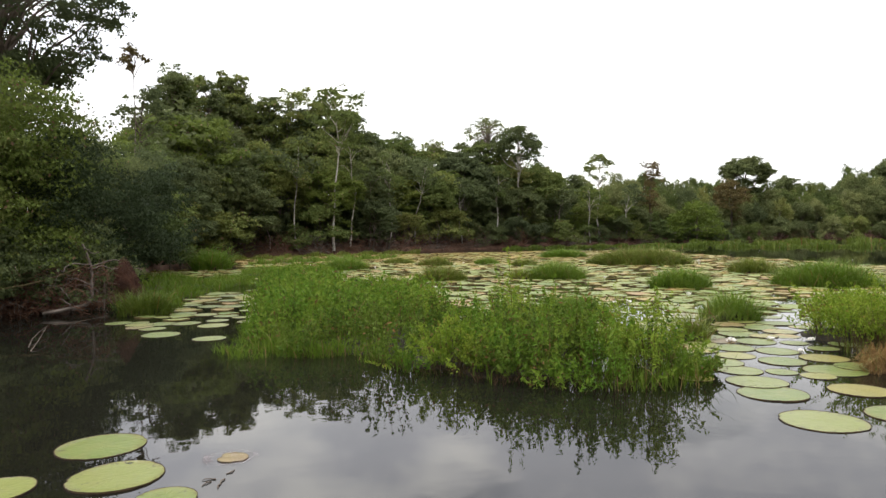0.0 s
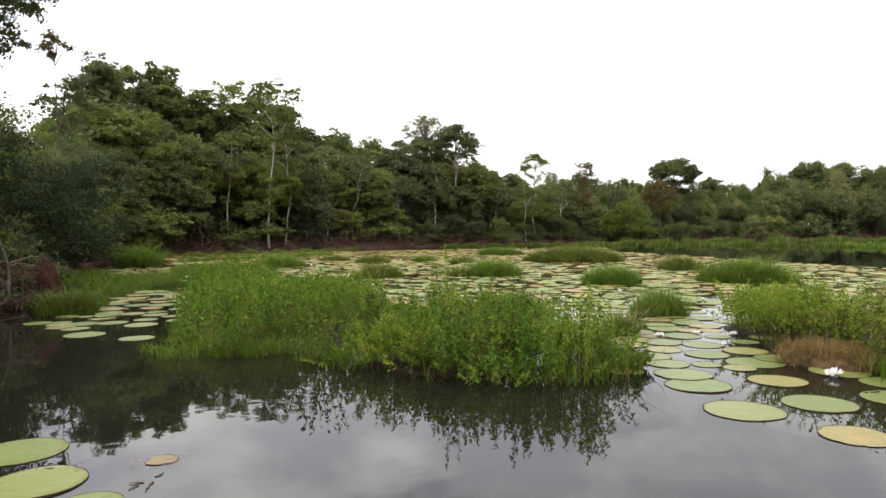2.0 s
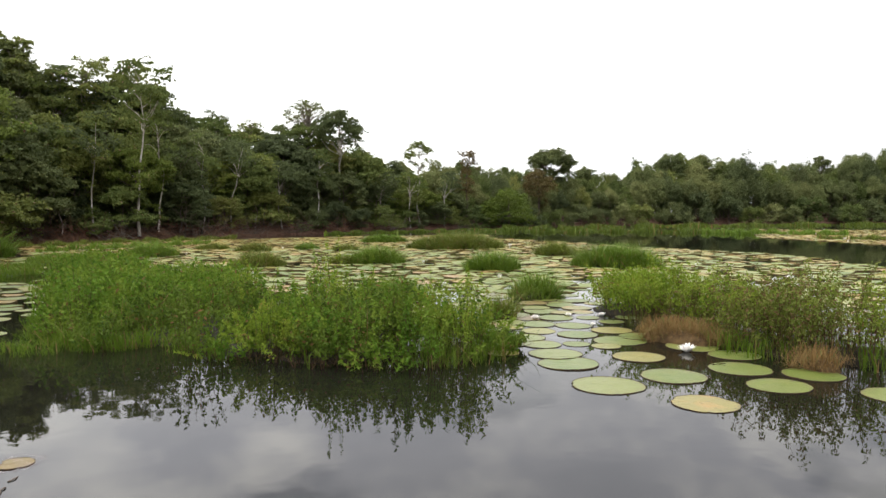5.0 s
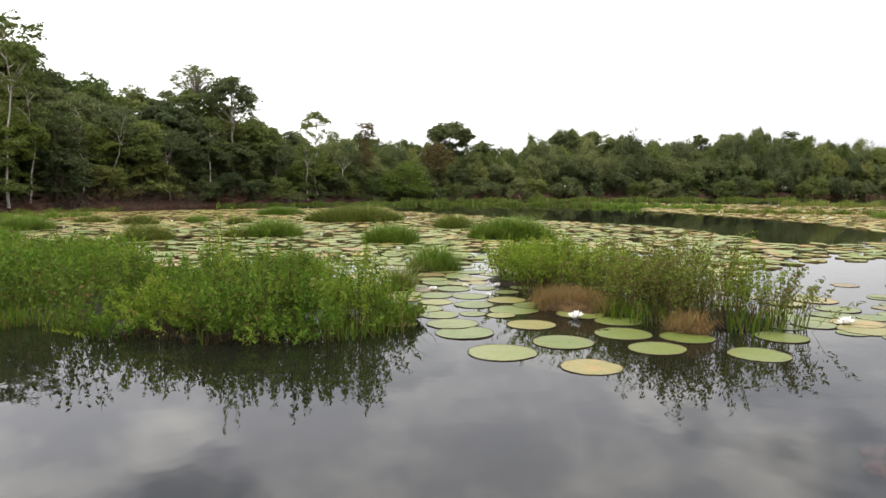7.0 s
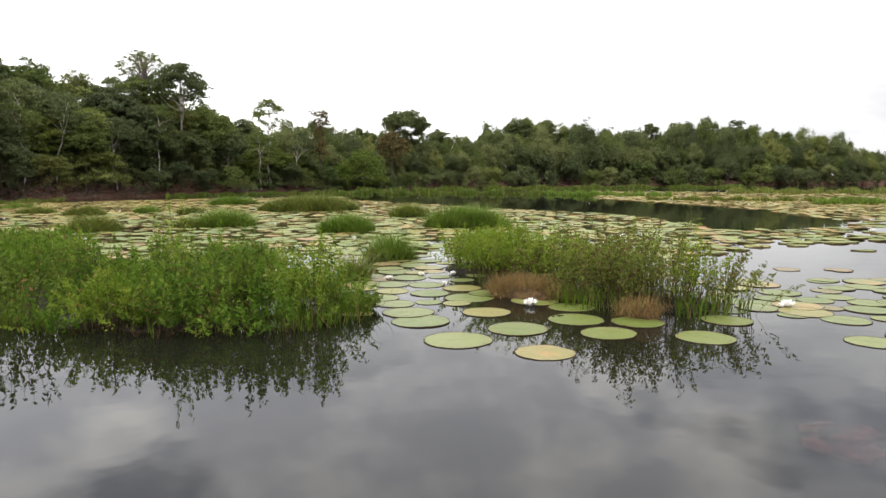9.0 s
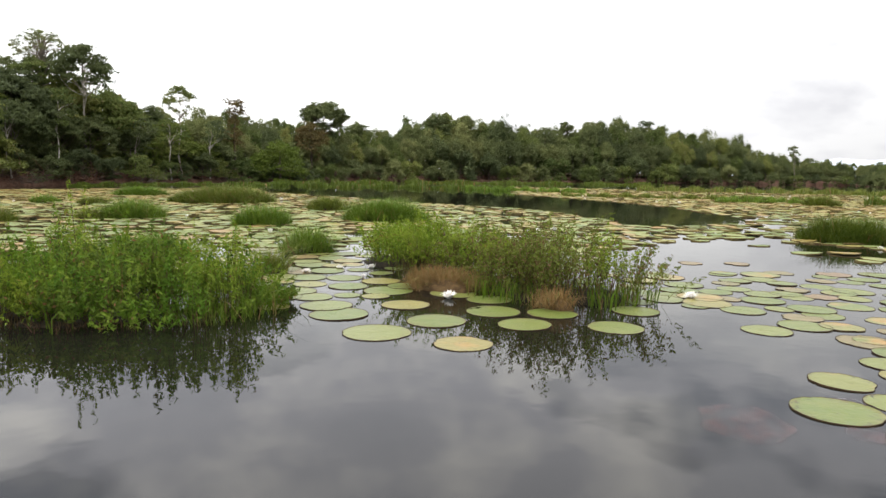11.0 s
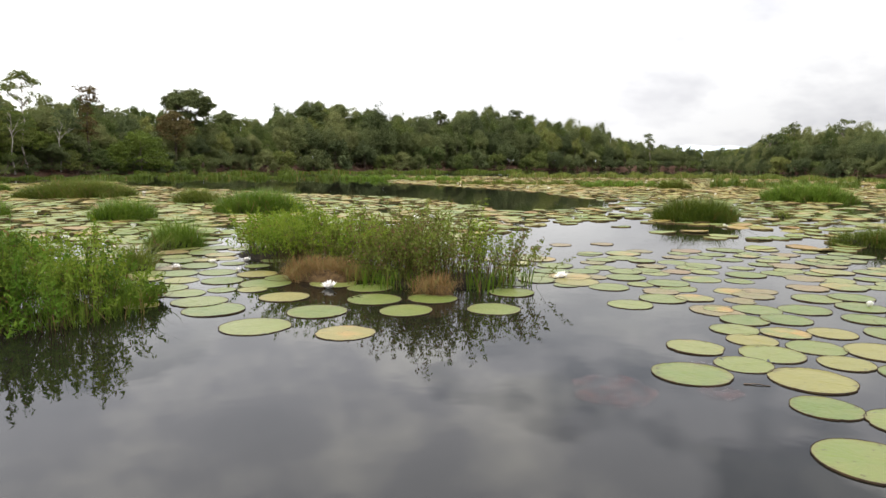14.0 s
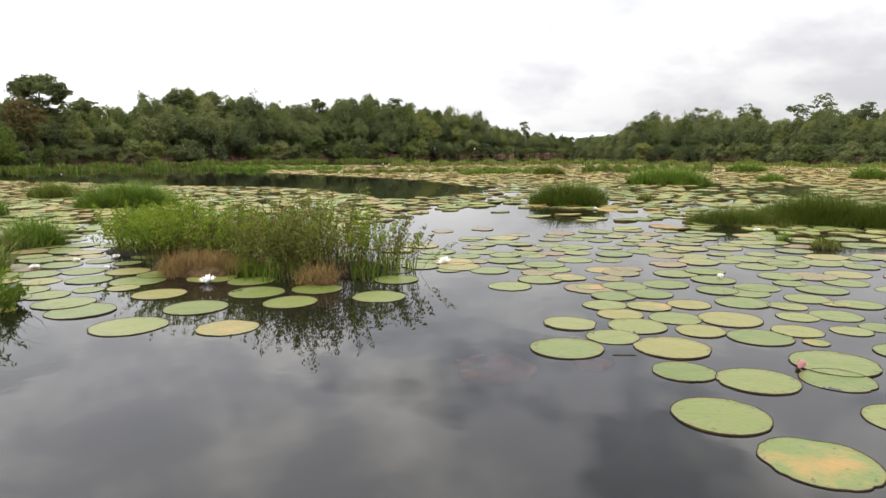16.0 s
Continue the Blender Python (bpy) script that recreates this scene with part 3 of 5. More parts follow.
# the kinds that found no place stand deep in the wood
for k, src in enumerate(src for group in KINDS.values() for src in group):
    if src.name not in used:
        a = -19.0 + 2.6 * k
        src.matrix_basis = pose(*at_bearing(a, float(shore(a)) + 19), 0.8)


# single trees that stand out of the wood
def stand(ob, az, d, ground=0.8):
    ob.matrix_basis = pose(*at_bearing(az, d), ground, 0, 0, az * 7 % 360)
    return ob


TALL = ((-22.0, 1.9, 3000, 13.4), (-20.3, 2.4, 6500, 12.2), (-18.3, 3.0, 11000, 13.2), (-16.4, 2.4, 5600, 12.4), (-14.9, 2.4, 5200, 10.7), (-13.1, 2.3, 4200, 11.7), (-11.2, 2.2, 4600, 10.1), (-9.7, 2.8, 7000, 11.2), (-7.7, 2.3, 5000, 10.1), (-6.4, 2.3, 4800, 8.6), (-5.0, 2.2, 4600, 8.0), (-3.3, 2.6, 5500, 7.6), (1.2, 2.6, 5200, 7.0), (3.0, 3.0, 6000, 7.3), (5.2, 2.4, 4200, 6.6), (-19.4, 2.6, 9000, 12.4), (-21.3, 2.4, 8000, 12.5), (-17.2, 2.5, 7500, 12.1), (-14.0, 2.4, 6000, 11.3), (-11.9, 2.3, 5600, 10.8))
for k, (az, r, n, el) in enumerate(TALL):
    d = float(shore(az)) + 11.5
    h = EYE + d * math.tan(radians(el)) - 0.8
    stand(tree("tall_tree", "tall narrow forest tree with grey limbs and lobed crown", 400 + k, h, h * 0.38, r, 34, 0.95, int(n * 1.5), 0.25, 0.18, 0.17, bark_grey, leaf_forest if k % 3 else leaf_dark, 0.8, "round" if k % 2 == 0 else "column", limbs=22, lean=0.05, corners=3, group="tall trees on the bank"), az, d)
stand(tree("large_open_tree", "large dark tree with an open crown and bare forking limbs", 61, 17.6, 7.4, 5.2, 260, 0.62, 46000, 0.165, 0.10, 0.2, bark, leaf_dark, 0.75, "oval", limbs=110, lean=0.04, group=""), -33.2, 33)
stand(tree("slender_tree", "thin bare-stemmed tree with a small reddish crown", 62, 17.2, 15.0, 1.5, 16, 0.42, 900, 0.24, 0.14, 0.10, bark_grey, leaf_rust, 0.8, "round", limbs=16, lean=0.02, group=""), -24.7, 62)
stand(tree("open_dark_tree", "small dark tree with an airy open crown", 64, 13.8, 8.6, 2.1, 26, 0.50, 2000, 0.24, 0.15, 0.11, bark, leaf_dark, 0.8, "round", limbs=24, group=""), -24.2, 61)
stand(tree("white_trunk_tree", "tall tree with a bare white trunk before the dark wood", 63, 17.0, 10.0, 3.0, 30, 0.9, 2400, 0.36, 0.2, 0.125, bark_pale, leaf_forest, 0.75, limbs=16, lean=0.03, group=""), -9.4, 73.5)
PALE = ((-19.9, 73.0, 13.5), (-18.4, 72.8, 14.0), (-16.6, 75, 13), (-14.6, 73.3, 10), (-12.3, 74, 12), (-7.8, 76, 12), (-6.4, 78.5, 9), (-4.6, 80, 11), (-2.2, 84, 10.5), (-0.6, 86, 9), (1.5, 87.5, 9), (4.6, 90.5, 10), (9.6, 97, 8), (12.2, 101, 8), (15.0, 108, 8))
for k, (az, d, h) in enumerate(PALE):
    stand(tree("pale_trunk_tree", "pale slim-trunked tree at the edge of the wood", 70 + k, h, h * 0.55, 2.2, 16, 0.8, 700, 0.38, 0.2, 0.075 + 0.012 * (k % 3), bark_pale if k % 3 else bark_grey, leaf_forest if k % 2 else leaf_dark, 0.8, limbs=7, lean=0.09, group="pale trunks at the wood's edge"), az, d)


def bare_tangle(seed, az, d, h, wide, wood):
    """A leafless thicket on the bank: forking bowed stems."""
    rng = np.random.default_rng(seed)
    bits = []
    for k in range(26):
        p = np.array([rng.normal(0, wide * 0.35), rng.normal(0, 0.5), -0.1])
        way = np.array([rng.normal(0, 0.9), rng.normal(0, 0.4), 1.0])
        ln = h * rng.uniform(0.4, 1.0)
        path = [p]
        for s in range(6):
            way = way + rng.normal(0, 0.38, 3) + np.array([0, 0, -0.07])
            path.append(path[-1] + way / np.linalg.norm(way) * ln / 6)
        r = rng.uniform(0.012, 0.03)
        bits.append(tube(np.array(path), np.linspace(r, r * 0.3, 7), 4))
        if k % 2:
            tip = path[3] + np.array([rng.normal(0, 0.5), rng.normal(0, 0.3), rng.uniform(0.1, 0.6)]) * ln * 0.5
            bits.append(tube(np.array([path[3], (path[3] + tip) / 2 + rng.normal(0, 0.1, 3), tip]), np.array([r * 0.6, r * 0.4, r * 0.2]), 4))
    ob = thing("bare_thicket", "bare grey-brown tangled stems on the shaded bank", "dead bush", "bare thickets", at=pose(*at_bearing(az, d), 0.35, 0, 0, -az))
    for bit in bits:
        part("stem", mesh_of("stem", *bit, wood, True), ob)


for k, (az, d, h, wide) in enumerate(((-17.2, 69.8, 4.5, 3.0), (-13.4, 70.4, 4.0, 2.6), (-10.6, 71.5, 3.4, 2.8), (-5.2, 76.5, 4.6, 3.4), (-3.6, 79.4, 5.0, 3.6), (-1.4, 83, 3.6, 3.0), (2.6, 86, 4.4, 2.8), (6.2, 89.5, 3.4, 3.2), (10.6, 95, 3.8, 3.0), (16.4, 108, 4.0, 3.0), (27.4, 136, 4.0, 4.0))):
    bare_tangle(500 + k, az, d, h, wide, (bark, root_red, bark_drift)[k % 3])


def undergrowth():
    """Dead brown stems and hanging roots in the shade under the wood's edge."""
    rng = np.random.default_rng(520)
    for label, wood, n in (("tangled red-brown dead stems and roots along the bank", root_red, 1500), ("dark dead twigs in the shade under the wood", bark, 1100)):
        az = rng.uniform(-23, 46, n)
        d = shore(az) + rng.uniform(-0.3, 3.2, n)
        bits = []
        for a, e in zip(az, d):
            x, y = at_bearing(a, e)
            way = np.array([rng.normal(0, 0.8), rng.normal(0, 0.8), rng.uniform(0.2, 1.0)])
            ln = rng.uniform(0.8, 3.0)
            path = [np.array([x, y, rng.uniform(0.0, 1.3)])]
            for _ in range(4):
                way = way + rng.normal(0, 0.4, 3) + np.array([0, 0, -0.16])
                path.append(path[-1] + way / np.linalg.norm(way) * ln / 4)
            r = rng.uniform(0.015, 0.04)
            bits.append(tube(np.array(path), np.linspace(r, r * 0.4, 5), 3))
        thing("undergrowth", label, "dead undergrowth", "", "stuff", mesh_of("undergrowth", *joined(bits), wood, True))


undergrowth()
stand(tree("open_crown_tree", "tall thin-leaved tree with a fine open crown of bare twigs", 81, 18.6, 12.0, 3.9, 130, 0.45, 4600, 0.20, 0.12, 0.16, bark_grey, leaf_hazed, 0.7, "round", limbs=110, group=""), 3.7, 101)
stand(tree("domed_tree", "dark domed tree with a pale bare trunk above the wood", 82, 16.5, 10.8, 3.5, 64, 0.85, 9000, 0.28, 0.17, 0.20, bark_pale, leaf_dark, 0.7, "dome", limbs=22, lean=0.004, group=""), 6.35, 97)
stand(tree("twiggy_tree", "small pale open tree with thin twigs above the wood", 88, 15.0, 11.5, 1.9, 40, 0.34, 620, 0.22, 0.13, 0.10, bark_grey, leaf_hazed, 0.8, "round", limbs=40, group=""), -0.6, 98)
stand(tree("leaning_white_tree", "leaning pale-limbed tree with sparse leaves", 83, 12.6, 8.2, 2.4, 30, 0.66, 1900, 0.28, 0.17, 0.15, bark_pale, leaf_forest, 0.8, "round", limbs=22, lean=0.10, group=""), 12.9, 105)
stand(tree("vine_column", "dead trunk wrapped in climbing vines", 84, 11.9, 3.0, 1.1, 26, 0.75, 2600, 0.28, 0.18, 0.2, bark, leaf_rust, 1.0, "column", limbs=4, lean=0.05, group="", category="vine-clad trunk"), 16.8, 113)
stand(tree("dome_tree", "flat-domed dark tree rising above the far wood", 85, 14.6, 8.0, 4.7, 90, 1.1, 15000, 0.34, 0.24, 0.28, bark, leaf_dark, 0.75, "round", limbs=18, lean=0.02, group=""), 24.0, 141)
for k, (az, r, el) in enumerate(((33.4, 3.8, 4.5), (35.7, 4.4, 4.6), (44.2, 2.4, 4.15), (46.0, 3.2, 4.1), (50.6, 2.6, 4.2), (26.9, 3.0, 3.7))):
    d = float(shore(az)) + 14
    h = EYE + d * math.tan(radians(el)) - 0.8
    stand(tree("round_crown_tree", "rounded dark crown standing above the far wood", 95 + k, h, h - (2.1 if r > 2.8 else 3.6) * r, r, 46, r * 0.30, int(1900 * r), 0.32, 0.23, 0.2, bark, leaf_hazed if k % 2 else leaf_dark, 0.85, "round", limbs=14, group="crowns above the far wood"), az, d)
stand(tree("rusty_tree", "tree with reddish brown dying leaves", 86, 9.5, 1.5, 3.2, 40, 1.0, 4200, 0.32, 0.21, 0.18, bark, leaf_rust, 0.85, "round", group=""), 23.0, 128)
stand(tree("bright_bush", "wide rounded bright green bush at the water's edge", 87, 6.2, 0.0, 4.6, 60, 1.0, 7500, 0.30, 0.20, 0.1, bark, leaf_bright, 0.85, "dome", group="", category="bush"), 20.6, 115, 0.3)
for k, (az, d, el) in enumerate(((61.3, 214, 2.0), (69.9, 176, 1.7), (71.4, 176, 2.6), (74.7, 166, 2.8), (78.3, 154, 3.0), (81.7, 140, 2.9), (83.3, 136, 3.4), (86.6, 128, 2.8))):
    h = EYE + d * math.tan(radians(el))
    stand(tree("emergent_tree", "thin tree with a small open crown above the wood", 90 + k, h, h * 0.68, 2.1, 14, 0.7, 460, 0.45, 0.26, 0.10, bark_grey, leaf_dark, 0.75, "oval", limbs=11, group="emergent trees"), az, d)

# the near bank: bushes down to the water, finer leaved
# low and hollow bushes take darker leaves: shade put into the colour
NEAR_BANK = [(-41, 22.6, 3.2, 1.8, leaf_dark), (-36.8, 23.4, 2.6, 1.4, leaf_dark), (-34.6, 24.2, 2.8, 1.4, leaf_dark), (-32.4, 25.2, 2.6, 1.4, leaf_dark), (-37.5, 24.6, 6.0, 2.6, leaf_forest), (-34.8, 25.8, 7.2, 2.2, leaf_lime), (-32.6, 25.6, 6.9, 1.9, leaf_lime), (-30.0, 26.6, 5.6, 1.8, leaf_shaded), (-27.3, 32.0, 4.8, 2.6, leaf_shaded), (-25.2, 41.0, 5.6, 3.2, leaf_shaded), (-23.6, 50.0, 6.2, 3.6, leaf_shaded),
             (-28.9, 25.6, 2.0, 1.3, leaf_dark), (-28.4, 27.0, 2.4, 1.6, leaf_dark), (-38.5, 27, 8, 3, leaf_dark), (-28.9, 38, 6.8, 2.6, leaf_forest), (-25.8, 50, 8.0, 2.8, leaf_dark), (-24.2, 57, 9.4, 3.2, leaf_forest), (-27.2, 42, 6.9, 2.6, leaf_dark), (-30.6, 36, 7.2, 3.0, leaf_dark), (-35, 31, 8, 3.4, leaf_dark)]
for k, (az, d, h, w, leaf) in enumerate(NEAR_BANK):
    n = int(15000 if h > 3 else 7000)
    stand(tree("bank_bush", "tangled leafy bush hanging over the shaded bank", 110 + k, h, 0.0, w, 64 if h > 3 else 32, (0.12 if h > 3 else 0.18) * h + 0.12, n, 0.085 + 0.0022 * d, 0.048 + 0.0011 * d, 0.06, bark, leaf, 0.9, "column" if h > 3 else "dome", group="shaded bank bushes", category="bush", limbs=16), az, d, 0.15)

# ---- grasses and herbs ----
def in_blobs(x, y, blobs):
    """How deep a point lies in a union of turned ovals (1 at a centre, 0 at the edge, below 0 outside)."""
    best = np.full(np.shape(x), -9.0)
    for cx, cy, rx, ry, turn in blobs:
        c, s = math.cos(radians(turn)), math.sin(radians(turn))
        u, v = (x - cx) * c + (y - cy) * s, -(x - cx) * s + (y - cy) * c
        best = np.maximum(best, 1 - np.sqrt((u / rx) ** 2 + (v / ry) ** 2))
    return best


def scatter(rng, blobs, per_m2, ragged=0.12):
    """Random places within ovals with an uneven edge."""
    b = np.array(blobs)
    r = b[:, 2:4].max(axis=1)
    lo, hi = (b[:, :2] - r[:, None]).min(axis=0), (b[:, :2] + r[:, None]).max(axis=0)
    n = int(per_m2 * np.prod(hi - lo))
    p = rng.uniform(lo, hi, (n, 2))
    edge = ragged * (np.sin(p[:, 0] * 3.1 + p[:, 1] * 1.7) + np.sin(p[:, 1] * 4.3 - p[:, 0] * 2.2)) * 0.5
    depth = in_blobs(p[:, 0], p[:, 1], blobs)
    keep = depth + edge > rng.uniform(0, 0.10, n)
    return p[keep], depth[keep]


def blades(rng, p, height, width, lean=0.25, curl=0.35, z=0.0):
    """Arching tapered grass blades rooted at places: verts, [quads, triangles]."""
    n = len(p)
    h = np.broadcast_to(height, n) * rng.uniform(0.55, 1.15, n)
    a = rng.uniform(0, 2 * np.pi, n)
    way = np.column_stack([np.cos(a), np.sin(a), np.zeros(n)])
    side = np.column_stack([-np.sin(a + rng.normal(0, 0.8, n)), np.cos(a), np.zeros(n)])
    l1 = np.abs(rng.normal(0, lean, n)) * h
    l2 = l1 + np.abs(rng.normal(curl * 0.5, curl * 0.6, n)) * h
    root = np.column_stack([p, np.full(n, z - 0.06)])
    w = (np.broadcast_to(width, n) * rng.uniform(0.7, 1.3, n))[:, None]
    mid = root + way * l1[:, None] + np.array([0, 0, 1.0]) * (h * 0.62)[:, None]
    tip = root + way * l2[:, None] + np.array([0, 0, 1.0]) * (h * rng.uniform(0.85, 1.0, n))[:, None]
    v = np.stack([root - side * w * 0.5, root + side * w * 0.5, mid + side * w * 0.45, mid - side * w * 0.45, tip], 1).reshape(-1, 3)
    k = 5 * np.arange(n)[:, None]
    return v, [k + np.array([[0, 1, 2, 3]]), k + np.array([[3, 2, 4]])]


def grass(name, label, rng, p, height, width, mat, lean=0.2, curl=0.3, kind="stuff", category="grass", group=""):
    v, f = blades(rng, p, height, width, lean, curl)
    return thing(name, label, category, group, kind, mesh_of(name, v, f, mat))


def herbs(name, label, rng, p, height, per_stem, length, width, leaf, spread=0.10, start=0.25, stem_w=0.012, arch=0.15, splay=None):
    """A stand of leafy stems: one mesh of stems and leaves."""
    n = len(p)
    h = np.broadcast_to(height, n) * rng.uniform(0.7, 1.15, n)
    lean = rng.normal(0, arch, (n, 2)) * h[:, None]
    if splay is not None:
        lean = lean * 0.6 + splay
    root = np.column_stack([p, np.full(n, -0.06)])
    top = np.column_stack([p + lean, h])
    mid = (root + top) / 2 + np.column_stack([-lean * 0.15, np.zeros(n)])
    a = rng.uniform(0, np.pi, n)
    side = np.column_stack([np.cos(a), np.sin(a), np.zeros(n)]) * stem_w * 0.5
    sv = np.stack([root - side, root + side, mid + side * 0.8, mid - side * 0.8, top + side * 0.3, top - side * 0.3], 1).reshape(-1, 3)
    k = 6 * np.arange(n)[:, None]
    sf = np.concatenate([k + np.array([[0, 1, 2, 3]]), k + np.array([[3, 2, 4, 5]])])
    which = np.repeat(np.arange(n), per_stem)
    m = len(which)
    s = start + (1 - start) * rng.uniform(0, 1, m) ** 0.75
    at = root[which] * ((1 - s) ** 2)[:, None] + 2 * mid[which] * (s * (1 - s))[:, None] + top[which] * (s ** 2)[:, None]
    b = rng.uniform(0, 2 * np.pi, m)
    out = np.column_stack([np.cos(b), np.sin(b), rng.uniform(-0.2, 0.6, m)])
    reach = spread * rng.uniform(0.15, 1.0, m) * (1.15 - 0.7 * np.abs(2 * s - 1.05))
    lv, lf = leaves(rng, at + out * reach[:, None], out, length, width, -0.6, 4, 0.6, 0.55)
    faces = np.concatenate([sf, lf + len(sv)])
    idx = np.concatenate([np.zeros(len(sf), int), np.ones(len(lf), int)])
    return thing(name, label, "marsh herbs", "", "stuff", mesh_of(name, np.concatenate([sv, lv]), faces, None, False, idx, (stem_mat, leaf)))


def mound(rng, blobs, height, mat, name):
    """The root mat under a tuft: a low ragged dome on each oval."""
    pieces = []
    for cx, cy, rx, ry, turn in blobs:
        a = np.linspace(0, 2 * np.pi, 22, endpoint=False)
        c, s = math.cos(radians(turn)), math.sin(radians(turn))
        v = [np.array([[cx, cy, height]])]
        for r, z in ((0.40, 0.9), (0.65, 0.55), (0.80, 0.0), (0.82, -1.0)):
            rr = r * (1 + rng.normal(0, 0.05, 22))
            u, w = np.cos(a) * rx * rr, np.sin(a) * ry * rr
            v.append(np.column_stack([cx + u * c - w * s, cy + u * s + w * c, np.full(22, z * height if z >= 0 else -0.08)]))
        i, j = np.arange(22), (np.arange(22) + 1) % 22
        f = np.concatenate([np.column_stack([np.zeros(22, int), 1 + i, 1 + j, np.zeros(22, int)])] + [np.column_stack([1 + k * 22 + i, 1 + (k + 1) * 22 + i, 1 + (k + 1) * 22 + j, 1 + k * 22 + j]) for k in range(3)])
        pieces.append((np.concatenate(v), f))
    v, f = joined(pieces)
    tri = f[f[:, 0] == f[:, 3]][:, :3]
    return mesh_of(name, v, [tri, f[f[:, 0] != f[:, 3]]], mat, True)


MEADOW = [(2.3, 11.75, 2.0, 1.5, 0), (2.1, 12.9, 1.4, 0.8, 0), (0.6, 13.6, 2.5, 2.3, -20), (-1.8, 15.6, 2.3, 2.6, 0), (-3.0, 17.2, 2.05, 3.6, 12)]
MEADOW_BACK = [(-4.2, 20.5, 1.6, 4.6, 14), (-5.8, 27.5, 1.6, 5.2, 14), (-2.0, 20.5, 1.8, 2.6, 20)]
ISLET = [(8.75, 12.4, 1.0, 1.6, 8), (9.15, 9.9, 1.05, 1.7, 10), (9.75, 8.95, 0.95, 0.9, 20)]
LEFT_GRASS = [(-9.7, 22.3, 1.15, 0.8, 15), (-10.3, 24.0, 0.9, 1.6, 40), (-10.3, 27.0, 1.0, 3.6, 0), (-10.9, 33.0, 1.5, 4.2, 5), (-10.4, 41.0, 1.9, 4.0, 10), (-14.2, 33.5, 2.0, 5.0, 25)]


def lumpy(p, h):
    """Heights that rise and fall in tufts over a stand of grass."""
    x, y = p[:, 0], p[:, 1]
    return h * np.clip(0.78 + 0.34 * np.sin(2.9 * x + 1.3 + 0.7 * np.sin(y)) * np.sin(2.1 * y + 0.6 * np.sin(1.7 * x)) + 0.22 * np.sin(5.1 * x + 3.7 * y), 0.3, 1.5)


def meadow():
    rng = np.random.default_rng(7)
    # herbs stand in bushy plants of a dozen splayed stems
    c0, deep0 = scatter(rng, MEADOW, 3.9)
    thin = rng.uniform(0, 1, len(c0)) < np.interp(c0[:, 0], (-1.0, 1.4, 2.2), (0.68, 0.85, 1.0))
    c0, deep0 = c0[thin], deep0[thin]
    wave = np.sin(c0[:, 0] * 2.3 + 1) * np.sin(c0[:, 1] * 1.9) + 0.6 * np.sin(c0[:, 0] * 4.7 + c0[:, 1] * 3.1)
    big = rng.uniform(0.48, 1.28, len(c0)) * (0.92 + 0.22 * wave) * np.interp(c0[:, 0], (-3.0, -1.0, 0.4, 1.5, 3.5), (0.85, 0.94, 0.94, 0.91, 0.92))
    k = np.repeat(np.arange(len(c0)), 22)
    off = rng.normal(0, 0.175, (len(k), 2))
    p = c0[k] + off
    splay = off * 1.0
    d = np.hypot(p[:, 0], p[:, 1])
    h = (0.66 + 0.68 * np.clip(deep0[k] * 3.4, 0, 1)) * big[k] * (1.12 - 0.95 * np.hypot(off[:, 0], off[:, 1]))
    herb = rng.uniform(0, 1, len(c0))[k] < np.where(c0[k][:, 0] < -2.6, 0.45, 0.95)
    # three kinds of herb grow in patches
    sort = (np.sin(c0[:, 0] * 2.1 + 1.3) * np.sin(c0[:, 1] * 1.7 + 0.4) + rng.normal(0, 0.45, len(c0)) - np.where(c0[:, 0] < 0.2, 0.3, 0.0))[k]
    tall = rng.uniform(0, 1, len(k)) < np.interp(p[:, 0], (0.8, 2.2), (1.0, 0.78))
    for label, pick, count, length, width, leaf, start, lift in (
            ("dark broad-leaved herbs among the floating meadow", sort < -0.35, 24, 0.100, 0.038, leaf_herb_dark, 0.25, 0.96),
            ("bright green leafy herbs of the floating meadow", (sort >= -0.35) & (sort < 0.4), 28, 0.092, 0.033, leaf_herb, 0.30, 1.0),
            ("light yellow-green fine-leaved herbs of the floating meadow", sort >= 0.4, 32, 0.084, 0.027, leaf_herb_light, 0.35, 1.08)):
        for end, low in ((p[:, 0] > 1.8, 0.04), (p[:, 0] <= 1.8, 0.0)):
            use = herb & (d < 15) & tall & pick & end
            herbs("meadow_herbs", label, rng, p[use], h[use] * lift, count, length, width, leaf, 0.09, start + low, 0.010, 0.10, splay[use])
    q, dq = scatter(rng, MEADOW, 10)
    grass("meadow_grass", "thin bright grass blades standing among the herbs", rng, q, 0.62 + 0.45 * np.clip(dq * 3, 0, 1), 0.013, blade_fresh, 0.15, 0.3)
    far = herb & (d >= 15)
    herbs("meadow_herbs", "green leafy herbs at the back of the floating meadow", rng, p[far], h[far], 15, 0.10, 0.05, leaf_herb, 0.12, 0.2, 0.012, 0.10, splay[far])
    q, dq = scatter(rng, MEADOW[3:], 120)
    q = q[(q[:, 0] < -1.2)]
    grass("meadow_grass", "bright fresh grass fringing the floating meadow", rng, q, lumpy(q, 0.60), 0.015, blade_fresh, 0.25, 0.45)
    q, dq = scatter(rng, [(3.95, 11.3, 0.5, 1.2, -10), (3.1, 10.45, 0.8, 0.35, 0), (2.9, 11.2, 1.0, 0.7, 0)], 200)
    grass("meadow_grass", "arching bright grass at the meadow's tip", rng, q, 0.55, 0.012, blade_fresh, 0.3, 0.5)
    q, dq = scatter(rng, MEADOW[2:], 420)
    inner = in_blobs(q[:, 0] + 0.1, q[:, 1] + 0.45, MEADOW[2:])
    q = q[(dq < 0.28) & (inner > dq + 0.05) & (q[:, 0] < -0.6)]
